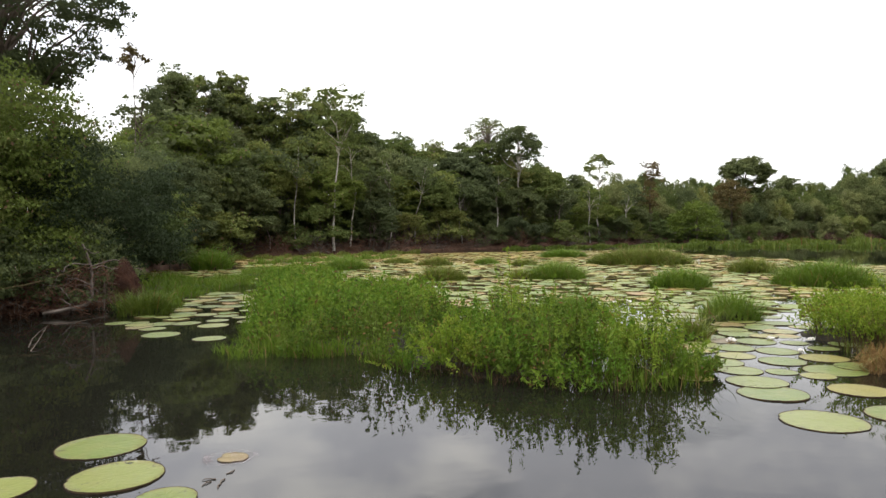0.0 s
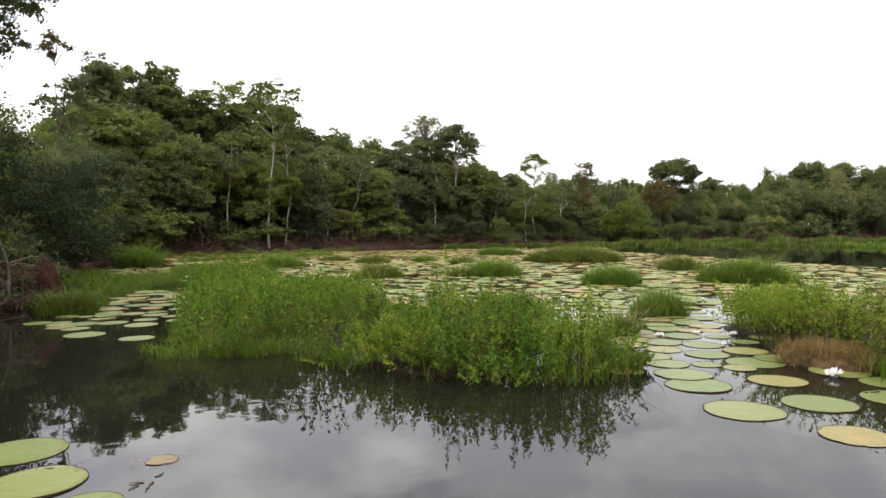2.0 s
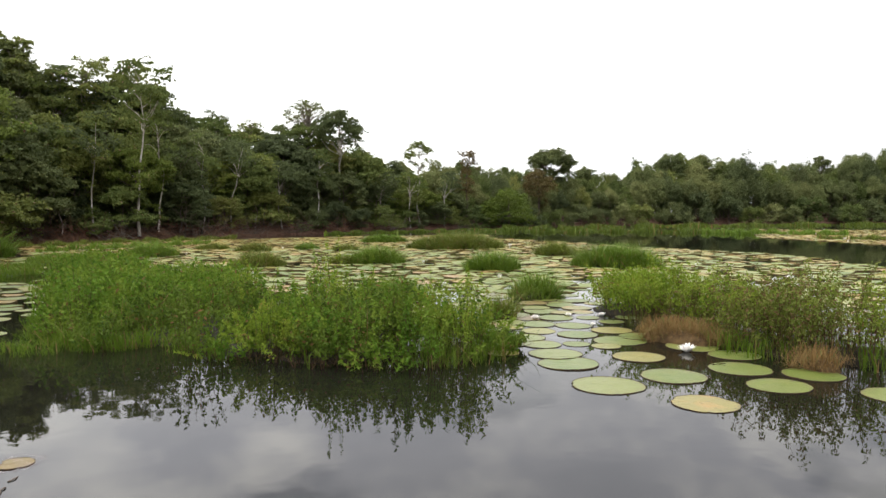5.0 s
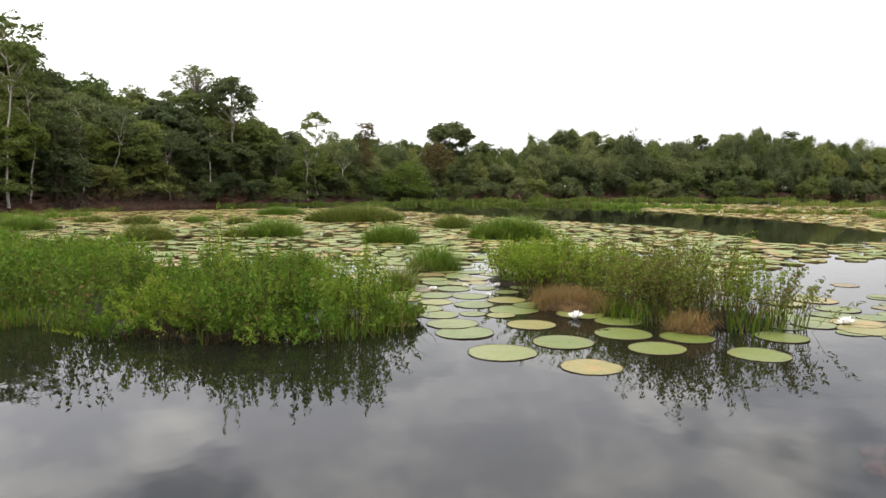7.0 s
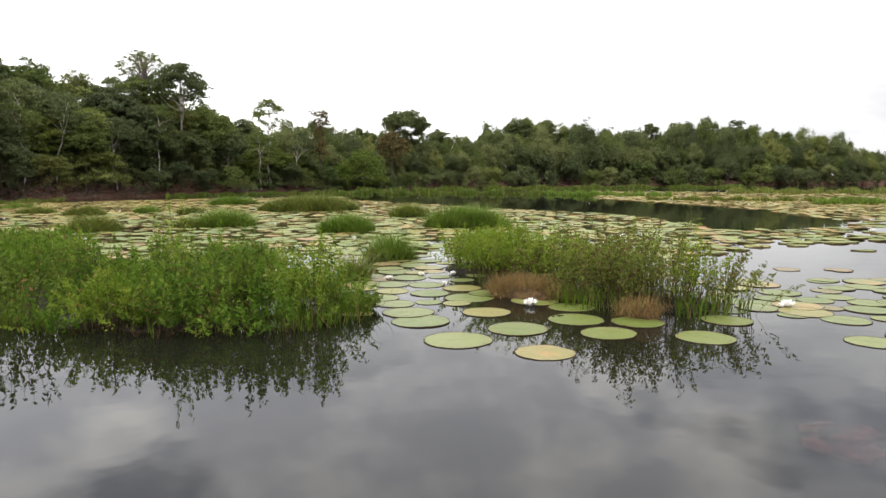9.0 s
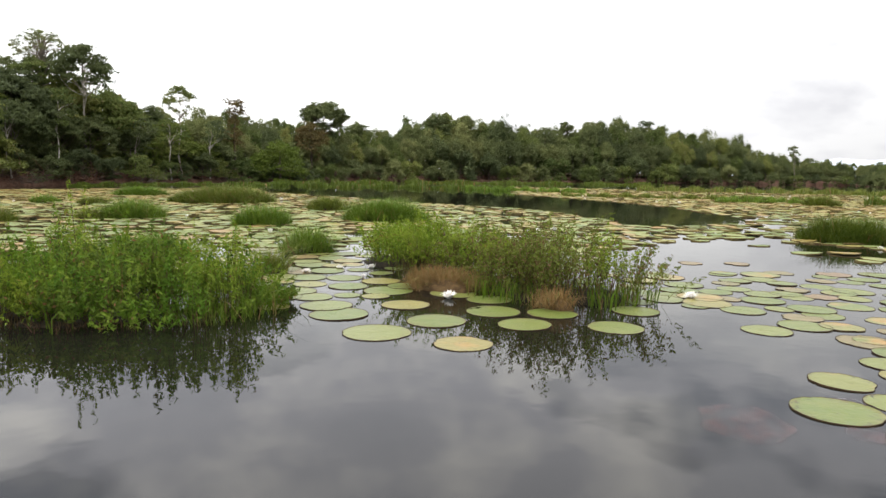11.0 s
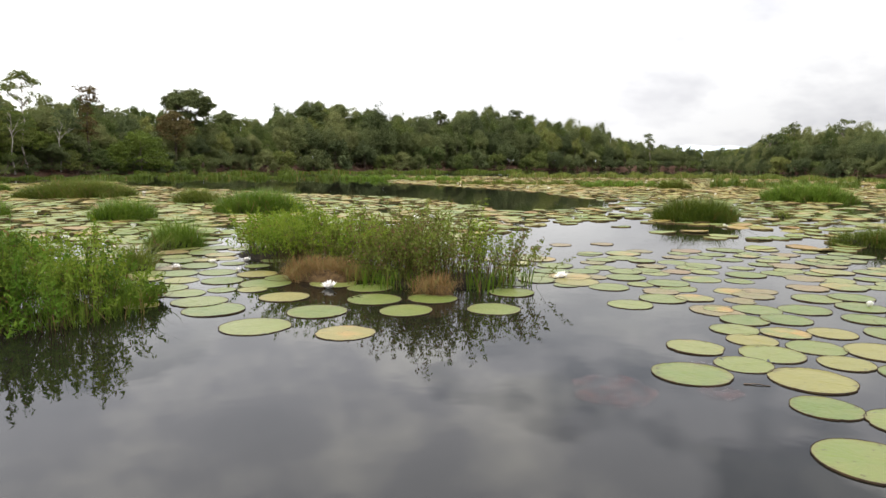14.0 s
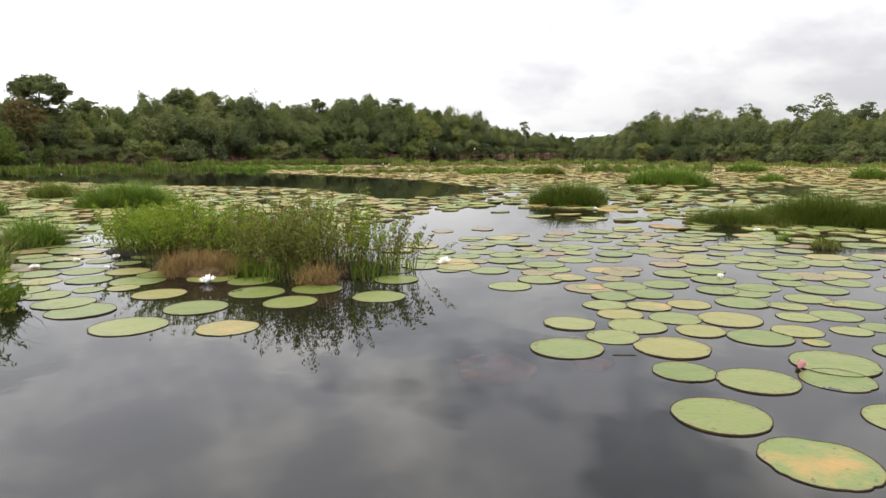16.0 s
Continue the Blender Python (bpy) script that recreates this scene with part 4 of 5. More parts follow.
    grass("meadow_grass", "short bright grass at the meadow's waterline", rng, q, 0.42, 0.012, blade_fresh, 0.25, 0.4)
    q, dq = scatter(rng, MEADOW, 110)
    q = q[(dq < 0.30)]
    grass("meadow_thatch", "brown thatch and stems along the meadow's waterline", rng, q, 0.24, 0.012, blade_brown, 0.5, 0.6)
    q, dq = scatter(rng, [(-4.0, 14.4, 0.85, 1.4, 10)], 200)
    grass("meadow_grass", "low bright grass at the meadow's corner", rng, q, lumpy(q, 0.45), 0.013, blade_fresh, 0.3, 0.5)
    q, dq = scatter(rng, MEADOW_BACK, 110)
    grass("meadow_grass", "tall green grass behind the floating meadow", rng, q, lumpy(q, 1.12), 0.024, blade_fresh, 0.25, 0.5)
    q, dq = scatter(rng, MEADOW_BACK, 22)
    herbs("meadow_herbs", "darker leafy herbs among the tall grass", rng, q, 0.95, 13, 0.15, 0.07, leaf_herb, 0.14)
    q, dq = scatter(rng, LEFT_GRASS, 150)
    grass("shore_grass", "soft green grass along the shaded inlet", rng, q, lumpy(q, 0.52), 0.020, blade_fresh, 0.35, 0.6)
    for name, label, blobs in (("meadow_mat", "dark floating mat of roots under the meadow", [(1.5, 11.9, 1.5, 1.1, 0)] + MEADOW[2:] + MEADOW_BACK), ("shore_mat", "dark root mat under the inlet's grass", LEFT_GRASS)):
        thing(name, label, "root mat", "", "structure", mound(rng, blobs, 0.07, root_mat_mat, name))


meadow()


def thatch(label, rng, ovals, height):
    """A low heap of drooping dry grass: blades rooted over a dome, falling outwards."""
    p, depth = scatter(rng, ovals, 1900, 0.55)
    n = len(p)
    centre = np.array(ovals)[:, :2].mean(axis=0)
    a = np.arctan2(p[:, 1] - centre[1], p[:, 0] - centre[0]) + rng.normal(0, 1.1, n)
    way = np.column_stack([np.cos(a), np.sin(a), np.zeros(n)])
    side = np.column_stack([-np.sin(a), np.cos(a), np.zeros(n)]) * (0.0032 * rng.uniform(0.7, 1.4, n))[:, None]
    up = height * np.clip(depth * 1.8, 0, 1) ** 0.6 * rng.uniform(0.45, 1.05, n)
    ln = (0.12 + 0.34 * rng.uniform(0, 1, n) ** 1.6)[:, None]
    root = np.column_stack([p, up * 0.75])
    mid = root + way * ln * 0.45 + np.array([0, 0, 1.0]) * (0.04 + 0.26 * rng.uniform(0, 1, (n, 1)) ** 2)
    tip = root + way * ln * rng.uniform(0.8, 1.3, (n, 1)) + np.array([0, 0, 1.0]) * rng.uniform(-0.18, 0.22, (n, 1))
    tip[:, 2] = np.maximum(tip[:, 2], 0.01)
    v = np.stack([root - side, root + side, mid + side, mid - side, tip], 1).reshape(-1, 3)
    k = 5 * np.arange(n)[:, None]
    thing("dry_grass", label, "grass", "", "stuff", mesh_of("dry_grass", v, [k + np.array([[0, 1, 2, 3]]), k + np.array([[3, 2, 4]])], blade_dry))
    thing("dry_grass_heap", "matted core under the dry grass", "root mat", "", "structure", mound(rng, ovals, height * 0.6, thatch_mat, "dry_grass_heap"))


def islet():
    rng = np.random.default_rng(17)
    c0, deep0 = scatter(rng, ISLET, 6.2)
    full = rng.uniform(0, 1, len(c0)) < np.interp(c0[:, 0] - 0.3 * (c0[:, 1] - 9), (9.2, 10.2), (1.0, 0.42))
    c0, deep0 = c0[full], deep0[full]
    gap = np.exp(-((c0[:, 1] - 11.35) / 0.52) ** 2)
    c0, deep0, gap = c0[gap < 0.75], deep0[gap < 0.75], gap[gap < 0.75]
    big = rng.uniform(0.60, 1.16, len(c0)) * (1 - 0.35 * gap)
    k = np.repeat(np.arange(len(c0)), 13)
    off = rng.normal(0, 0.17, (len(k), 2))
    h = (0.85 + 0.60 * np.clip(deep0[k] * 3, 0, 1)) * big[k] * np.where(c0[k][:, 1] > 11.3, 0.86, 1.0)
    tint = (np.sin(c0[:, 0] * 2.7) * np.sin(c0[:, 1] * 2.2 + 1) + rng.normal(0, 0.4, len(c0)) + np.where(c0[:, 1] > 11.35, 0.7, -0.25))[k]
    middle = np.array([9.5, 10.2])
    outward = unit(c0[k] - middle) * rng.uniform(0.0, 0.20, (len(k), 1))
    for pick, leaf, label in ((tint < 0.3, leaf_sparse, "tall thin-stemmed herbs with sparse leaves on the islet"), (tint >= 0.3, leaf_herb_light, "light green leafy stems arching over the islet")):
        herbs("islet_herbs", label, rng, (c0[k] + off)[pick], h[pick] * 0.98, 42, 0.078, 0.030, leaf, 0.13, 0.40, 0.011, 0.24, (off * 1.45 + outward)[pick])
    thatch("rusty dry grass drooping over the islet's foot", rng, [(7.75, 11.15, 0.48, 0.95, 32)], 0.34)
    thatch("straw-brown grass clump before the islet", rng, [(8.45, 8.5, 0.26, 0.36, 20)], 0.26)
    q, dq = scatter(rng, [(8.35, 9.9, 0.6, 1.0, 10), (9.6, 8.3, 0.8, 0.5, 20), (10.0, 8.3, 0.7, 0.6, 0), (9.3, 10.2, 1.0, 1.3, 0), (9.85, 8.05, 0.4, 0.4, 0)], 130)
    grass("islet_grass", "fresh green grass among the islet's stems", rng, q, 0.52, 0.015, blade_fresh, 0.2, 0.4)
    q, dq = scatter(rng, ISLET, 75)
    grass("islet_grass", "olive grass and old stems filling the islet's base", rng, q, 0.46, 0.013, blade_olive, 0.2, 0.35)
    q, dq = scatter(rng, ISLET, 60)
    grass("dry_grass", "brown dead stalks standing among the islet's herbs", rng, q, 1.05, 0.011, blade_brown, 0.15, 0.2)
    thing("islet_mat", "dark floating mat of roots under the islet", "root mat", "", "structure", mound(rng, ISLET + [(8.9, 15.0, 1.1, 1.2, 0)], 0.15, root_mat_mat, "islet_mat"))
    q, dq = scatter(rng, [(9.05, 15.0, 0.9, 1.0, 0)], 60)
    herbs("islet_herbs", "light green leafy herbs behind the islet", rng, q, 0.95, 26, 0.095, 0.04, leaf_herb_light, 0.16, 0.35, 0.012, 0.25)
    q, dq = scatter(rng, [(9.05, 15.0, 0.9, 1.0, 0)], 90)
    grass("islet_grass", "light green grass behind the islet", rng, q, 0.6, 0.018, blade_green, 0.25, 0.4)


islet()

# tussocks out in the pond: east, north, width, height
TUSSOCKS = [(7.75, 18.2, 1.5, 0.85), (-0.1, 33.4, 2.6, 0.75), (5.7, 33.9, 2.9, 0.9), (3.9, 33.8, 1.4, 0.6), (9.8, 28.0, 2.6, 0.85), (16.8, 36.6, 2.8, 0.8), (15.9, 28.2, 4.1, 1.0), (13.6, 46.8, 7.0, 1.05), (-6.5, 44, 3.4, 0.8), (-0.5, 47.8, 2.4, 0.65), (3.1, 49.2, 1.8, 0.55), (5.6, 46.8, 2.1, 0.5), (10.5, 59.5, 4.2, 0.7)]
TUSSOCKS_EAST = [(27.2, 12.4, 3.6, 0.95), (46, 14.2, 5.6, 1.05), (31.3, 10.6, 0.8, 0.4), (19.28, 2.68, 0.40, 0.36), (18.35, 1.66, 0.75, 0.36), (74, 15.1, 4.2, 0.8), (57.6, 29, 3.0, 0.85), (61.3, 3.6, 2.8, 0.95), (59, 36, 4.6, 0.6), (53, 9, 2, 0.6), (-3.4, 51.9, 2.5, 0.5)]


def tussock(label, rng, x, y, w, h, mat, deep=0.36):
    d = math.hypot(x, y)
    oval = (x, y, w * 0.5, w * deep, math.degrees(math.atan2(y, x)) - 90)
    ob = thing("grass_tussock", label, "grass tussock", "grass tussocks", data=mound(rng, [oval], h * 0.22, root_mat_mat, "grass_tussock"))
    p, dep = scatter(rng, [oval], min(1500, 17000 / d), 0.15)
    hh = h * (0.38 + 0.76 * np.clip(dep * 1.7, 0, 1) ** 0.8)
    v, f = blades(rng, p, hh * 1.04, 0.005 + 0.0006 * d, 0.4, 0.8)
    blade = part("tuft", mesh_of("tuft", v, f, mat), ob)
    tagged(blade, kind="stuff")
    return ob


def tussocks():
    rng = np.random.default_rng(27)
    for k, (x, y, w, h) in enumerate(TUSSOCKS + TUSSOCKS_EAST):
        mat = blade_dark if (x, y) == (27.2, 12.4) else (blade_green, blade_olive)[k % 2]
        tussock("dark green sedge tussock among the lily pads" if mat is blade_dark else "rounded green grass tussock among the lily pads", rng, x, y, w, h, mat)
    tussock("small rounded olive tussock at the meadow's tip", rng, 5.45, 14.9, 0.85, 0.66, blade_olive, 0.5)
    tussock("bright leafy tussock on the inlet's bank", rng, -15.6, 45.2, 2.6, 1.5, blade_green, 0.4)
    tussock("soft dark tussock beside the uprooted stump", rng, -9.25, 20.9, 1.7, 0.75, blade_dark, 0.45)
    tussock("low green tussock behind the meadow", rng, 3.6, 19.0, 2.3, 0.66, blade_green)


tussocks()


def belts():
    """Long belts of reed and floating grass: from, to (bearing, distance), depth, height."""
    rng = np.random.default_rng(37)
    runs = [((16, 92), (40, 90), 5, 0.8, blade_dark), ((36, 88), (46, 82), 4.5, 0.75, blade_green), ((5, 86), (20, 100), 4, 0.55, blade_dark), ((20, 108), (52, 150), 8, 0.9, blade_dark),
            ((66, 74), (76, 76), 9, 0.95, blade_dark), ((50, 100), (66, 112), 9, 1.0, blade_olive), ((66, 112), (90, 92), 9, 0.9, blade_olive), ((-20, 62), (-2, 74), 3.0, 0.6, blade_olive), ((-16, 54), (-4, 62), 1.8, 0.6, blade_green), ((44, 70), (58, 72), 2.2, 0.6, blade_olive), ((56, 66), (63, 70), 2.5, 0.7, blade_green)]
    for (a0, d0), (a1, d1), deep, h, mat in runs:
        length = math.hypot(*(np.array(at_bearing(a0, d0)) - np.array(at_bearing(a1, d1))))
        dm = (d0 + d1) / 2
        n = int(min(14000 if dm < 30 else 4400, length * deep * min(420, 9000 / dm)))
        s = rng.uniform(0, 1, n)
        az = np.radians(a0 + (a1 - a0) * s)
        d = d0 + (d1 - d0) * s + deep * (rng.uniform(-0.5, 0.5, n)) + 0.25 * deep * np.sin(s * 17 + d0) + 0.15 * deep * np.sin(s * 41)
        keep = np.sin(s * 29 + d0) + np.sin(s * 67 + 2) + rng.normal(0, 0.5, n) > -1.25
        p = np.column_stack([np.sin(az) * d, np.cos(az) * d])[keep]
        hh = h * (0.75 + 0.25 * np.sin(s * 53 + d0))[keep]
        grass("reed_belt", "belt of floating marsh grass on the open pond" if dm < 30 else "distant belt of green marsh grass before the wood", rng, p, hh, 0.003 + 0.0009 * dm, mat, 0.24, 0.35)

    # the mounded belt to the east: low at its near end, higher behind
    ridge = [(*at_bearing(a, d), w, w * 0.62, 90 - a + turn) for a, d, w, turn in ((76.4, 23.0, 0.75, 70), (78.2, 23.2, 0.9, 80), (80.2, 23.6, 1.0, 90), (82.3, 24.2, 1.25, 95), (84.4, 24.6, 1.3, 85), (86.6, 24.3, 1.4, 90), (89.2, 24.4, 1.5, 95), (92.5, 24.2, 1.7, 90), (96, 24, 1.8, 90))]
    tall = (0.62, 0.70, 0.66, 0.98, 1.16, 0.95, 1.10, 1.15, 1.1)
    thing("belt_mat", "dark floating mat of roots under the grass belt", "root mat", "", "structure", mound(rng, ridge, 0.2, root_mat_mat, "belt_mat"))
    for k, (oval, h) in enumerate(zip(ridge, tall)):
        p, dep = scatter(rng, [oval], 900, 0.3)
        grass("reed_belt", "dense dark mounded belt of floating marsh grass", rng, p, h * (0.35 + 0.65 * np.clip(dep * 1.7, 0, 1) ** 0.7) * rng.uniform(0.85, 1.1), 0.012, blade_olive if k == 2 else blade_dark, 0.3, 0.75)


belts()


# ---- lily pads ----
def pad_mesh(seed, sides=60, rim=0.045, torn=0.0):
    """A pad of one metre across: blade with its slit, and the upturned rim, as two meshes' arrays."""
    rng = np.random.default_rng(seed)
    a = np.linspace(0, 2 * np.pi, sides, endpoint=False)
    edge = 0.5 * (1 + 0.010 * np.sin(2 * a + rng.uniform(0, 6)) + 0.006 * np.sin(3 * a + rng.uniform(0, 6)) + 0.003 * np.sin(7 * a + rng.uniform(0, 6)) + rng.normal(0, 0.0025, sides))
    for b in rng.uniform(0, 6.28, 7):
        edge *= 1 - rng.uniform(0.0, 0.034) * np.exp(-((a - b) / rng.uniform(0.03, 0.09)) ** 2)
    slit = np.minimum(np.abs(a), 2 * np.pi - np.abs(a))
    edge *= 1 - 0.05 * np.exp(-(slit / 0.07) ** 2)
    if torn:
        edge *= 1 - torn * np.exp(-((a - 2.3) / 0.35) ** 2) - torn * 0.6 * np.exp(-((a - 4.4) / 0.2) ** 2)
    rings = (0.22, 0.5, 0.78, 0.955, 1.0)
    v = [np.array([[0, 0, 0.004]])]
    for k, r in enumerate(rings):
        z = 0.0045 + 0.003 * np.sin(3 * a + seed) * r + rng.normal(0, 0.0012, sides)
        if k == 4:
            z = 0.005 + 0.22 * rim * (0.65 + 0.35 * np.sin(2 * a + seed * 1.7))
        v.append(np.column_stack([np.cos(a) * edge * r, np.sin(a) * edge * r, z]))
    i, j = np.arange(sides), (np.arange(sides) + 1) % sides
    tri = np.column_stack([np.zeros(sides, int), 1 + i, 1 + j])
    quads = np.concatenate([np.column_stack([1 + k * sides + i, 1 + (k + 1) * sides + i, 1 + (k + 1) * sides + j, 1 + k * sides + j]) for k in range(4)])
    top = v[-1]
    lip = [np.column_stack([top[:, :2] * 0.988, v[-2][:, 2] * 0.6 + top[:, 2] * 0.4 + 0.002]), top * np.array([1.012, 1.012, 1.0]) + np.array([0, 0, 0.002]), np.column_stack([top[:, :2] * 0.995, np.full(sides, -0.02)])]
    rq = np.concatenate([np.column_stack([k * sides + i, (k + 1) * sides + i, (k + 1) * sides + j, k * sides + j]) for k in range(2)])
    return np.concatenate(v), [tri, quads], np.concatenate(lip), rq


def make_pad(seed, mat, rim=0.045, torn=0.0, label=""):
    v, f, rv, rq = pad_mesh(seed, rim=rim, torn=torn)
    ob = thing("lily_pad", label, "lily pad", "giant lily pads", data=mesh_of("lily_pad", v, f, mat, True))
    part("rim", mesh_of("rim", rv, rq, rim_mat, True), ob, "thin maroon upturned rim")
    return ob


PAD_KINDS = {
    "g": [make_pad(s, pad_green, r, 0.0, "round green giant lily pad floating on the pond") for s, r in ((1, 0.03), (2, 0.02), (3, 0.042), (4, 0.01), (5, 0.026))],
    "y": [make_pad(s, pad_old, 0.012, 0.12, "old yellowing giant lily pad with a torn edge") for s in (6, 7)],
    "d": [make_pad(s, pad_rot, 0.003, 0.30, "rotting tan lily leaf lying half sunk") for s in (14, 15)],
    "f": [make_pad(s, pad_green, 0.006, 0.05, "flat dull green lily pad lying in the water") for s in (8, 9)],
}
pad_used = set()
placed = []


def lay_pad(kind, x, y, w, seed, z=0.0, tilt=0.3):
    rng = random.Random(seed)
    src = rng.choice(PAD_KINDS[kind])
    w *= 0.94
    m = Matrix.LocRotScale((x, y, z), Euler((radians(rng.gauss(0, tilt)), radians(rng.gauss(0, tilt)), rng.uniform(0, 6.28))), (w, w * rng.uniform(0.94, 1.04), 0.75 + 0.25 * w))
    placed.append((x, y, w))
    if src.name not in pad_used:
        pad_used.add(src.name)
        src.matrix_basis = m
        return src
    return again(src, m)


# east, north, width: the pads that lie clear of one another
PADS_CHANNEL = [(6.0, 8.74, 1.02), (7.08, 7.82, 0.92), (4.86, 9.97, 1.04), (6.23, 10.1, 0.94), (7.27, 8.86, 1.03), (7.63, 10.6, 1.0), (8.05, 8.22, 0.94), (9.48, 7.62, 0.86), (6.67, 11.5, 1.06), (5.06, 12.3, 0.82), (5.42, 14.2, 0.8), (5.92, 13.77, 0.85), (6.6, 13.36, 0.85), (5.6, 12.95, 0.78), (7.1, 12.6, 0.9), (6.7, 14.5, 0.9), (5.9, 15.2, 0.85), (6.8, 15.6, 0.95)]
PADS_FLAT = [(4.8, 8.53, 1.09), (8.2, 6.93, 0.91), (4.98, 10.74, 1.0), (6.2, 12.35, 0.9), (7.87, 9.76, 0.92), (10.88, 7.4, 0.55), (5.1, 11.6, 0.8)]
PADS_OLD = [(5.53, 7.34, 0.88), (5.65, 0.22, 0.96), (8.41, 3.6, 0.78), (10.03, 3.06, 0.72), (11.24, 1.32, 0.6), (10.15, 0.39, 0.55), (10.88, 4.39, 0.52), (9.27, 0.69, 0.34), (12.6, 4.9, 0.7), (11.85, 0.75, 0.5)]
PADS_DRIFT = [(7.3, 3.13, 0.92), (8.05, 2.09, 0.97), (7.36, 0.99, 0.89), (6.17, 1.07, 0.93), (8.79, 2.79, 0.84), (9.14, 1.31, 0.86), (9.9, 1.85, 0.92), (8.46, 0.41, 0.97), (7.86, 0.32, 0.76), (7.01, -0.35, 0.85), (9.4, -0.2, 0.7), (10.41, 3.78, 0.74), (11.31, 3.94, 0.8), (11.87, 3.39, 0.84), (10.5, 2.59, 0.7), (11.84, 2.5, 0.75), (11.94, 2.05, 0.82), (11.1, 1.95, 0.85), (10.92, 3.35, 0.8), (11.0, 5.44, 0.86), (12.1, 5.7, 0.74), (13.02, 3.57, 0.88), (13.58, 3.17, 0.8), (12.77, 2.8, 0.84), (12.47, 2.0, 0.8)]
PADS_DRIFT_FLAT = [(8.1, 2.86, 0.74), (7.23, 1.71, 0.72), (9.3, 3.23, 0.7), (9.02, 2.02, 0.7), (9.53, 2.5, 0.78), (9.74, 0.97, 0.68), (9.72, 3.64, 0.74), (10.15, 5.58, 0.8), (10.97, 0.65, 0.76), (10.58, 1.09, 0.62), (12.89, 1.06, 0.88), (13.83, 1.87, 0.84), (14.71, 2.44, 0.84), (14.74, 0.85, 0.86), (11.97, 0.45, 0.74), (12.71, 9.02, 0.88), (11.43, 8.34, 0.75), (11.3, 6.71, 0.84), (12.0, 6.43, 0.55), (12.52, 7.07, 0.9), (10.56, 0.1, 0.55), (11.3, -0.2, 0.6)]
PADS_INLET = [(-4.02, 7.85, 1.04), (-3.37, 6.85, 0.98), (-4.4, 6.5, 0.8), (-2.62, 6.25, 0.6), (-6.94, 16.52, 0.99), (-5.51, 15.81, 0.81), (-9.02, 18.7, 0.76), (-8.26, 18.3, 0.77), (-7.75, 18.48, 0.84), (-7.08, 18.54, 0.83), (-6.17, 18.02, 0.87), (-7.57, 17.51, 0.72), (-8.29, 19.97, 0.58), (-8.01, 20.76, 0.84), (-7.24, 20.41, 0.81), (-6.48, 20.07, 0.79), (-5.89, 19.75, 0.69), (-6.4, 19.06, 0.67), (-8.64, 22.17, 0.64), (-8.64, 23.17, 0.74), (-7.87, 22.75, 0.9), (-7.13, 22.67, 1.03), (-6.21, 21.46, 0.63), (-8.74, 25.27, 0.89), (-7.78, 24.75, 0.97), (-6.96, 24.08, 0.71), (-8.45, 26.54, 0.93), (-7.9, 26.94, 0.8), (-8.1, 28.73, 0.65)]
PADS_NARROWS = [(7.79, 17.67, 0.76), (7.69, 15.16, 0.64), (5.73, 11.45, 0.55), (9.99, 19.64, 0.55), (9.82, 18.02, 0.7), (8.79, 16.53, 0.7), (7.64, 13.58, 0.61), (7.42, 14.3, 0.61), (8.86, 18.42, 0.7), (8.8, 15.69, 0.7), (7.91, 16.9, 0.7), (8.36, 14.04, 0.7), (8.9, 14.5, 0.55)]
PADS_ROT = [(10.8, 4.35, 0.95), (11.62, 5.81, 0.7), (12.48, 4.45, 0.77), (13.77, 8.69, 0.65), (12.99, 4.54, 0.69), (13.97, 6.7, 0.71), (16.44, 8.99, 0.73), (15.98, 11.25, 0.71), (-2.35, 7.4, 0.36)]
for kind, rows in (("d", PADS_ROT), ("f", PADS_NARROWS[::2]), ("y", PADS_NARROWS[1::4]), ("g", PADS_NARROWS[3::4]), ("g", PADS_CHANNEL), ("f", PADS_FLAT), ("y", PADS_OLD), ("g", PADS_DRIFT), ("f", PADS_DRIFT_FLAT), ("g", PADS_INLET)):
    for k, (x, y, w) in enumerate(rows):
        lay_pad(kind, x, y, w, x * 31 + y * 17 + k, 0.0015 + 0.0015 * (k % 4))

# open lanes: bearing, inner and outer distance
LANE_AZ = (19, 24, 30, 41, 50.5, 55, 58, 60)
LANE_IN = (69, 60, 51, 44, 33, 33.5, 37.5, 41)
LANE_OUT = (92, 90, 86, 70, 55, 47, 42.5, 41)
POOL_AZ = (47, 52, 60, 66, 71, 76)
POOL_IN = (17, 17.5, 18.3, 19.5, 21.5, 23)
POOL_OUT = (18, 25, 28, 27, 26.5, 23)
ISLANDS = MEADOW + MEADOW_BACK + ISLET + LEFT_GRASS + [(x, y, w * 0.5, w * 0.34, math.degrees(math.atan2(y, x)) - 90) for x, y, w, h in TUSSOCKS + TUSSOCKS_EAST] + [(5.45, 14.9, 0.4, 0.45, 0), (8.9, 15.0, 1.1, 1.2, 0)]


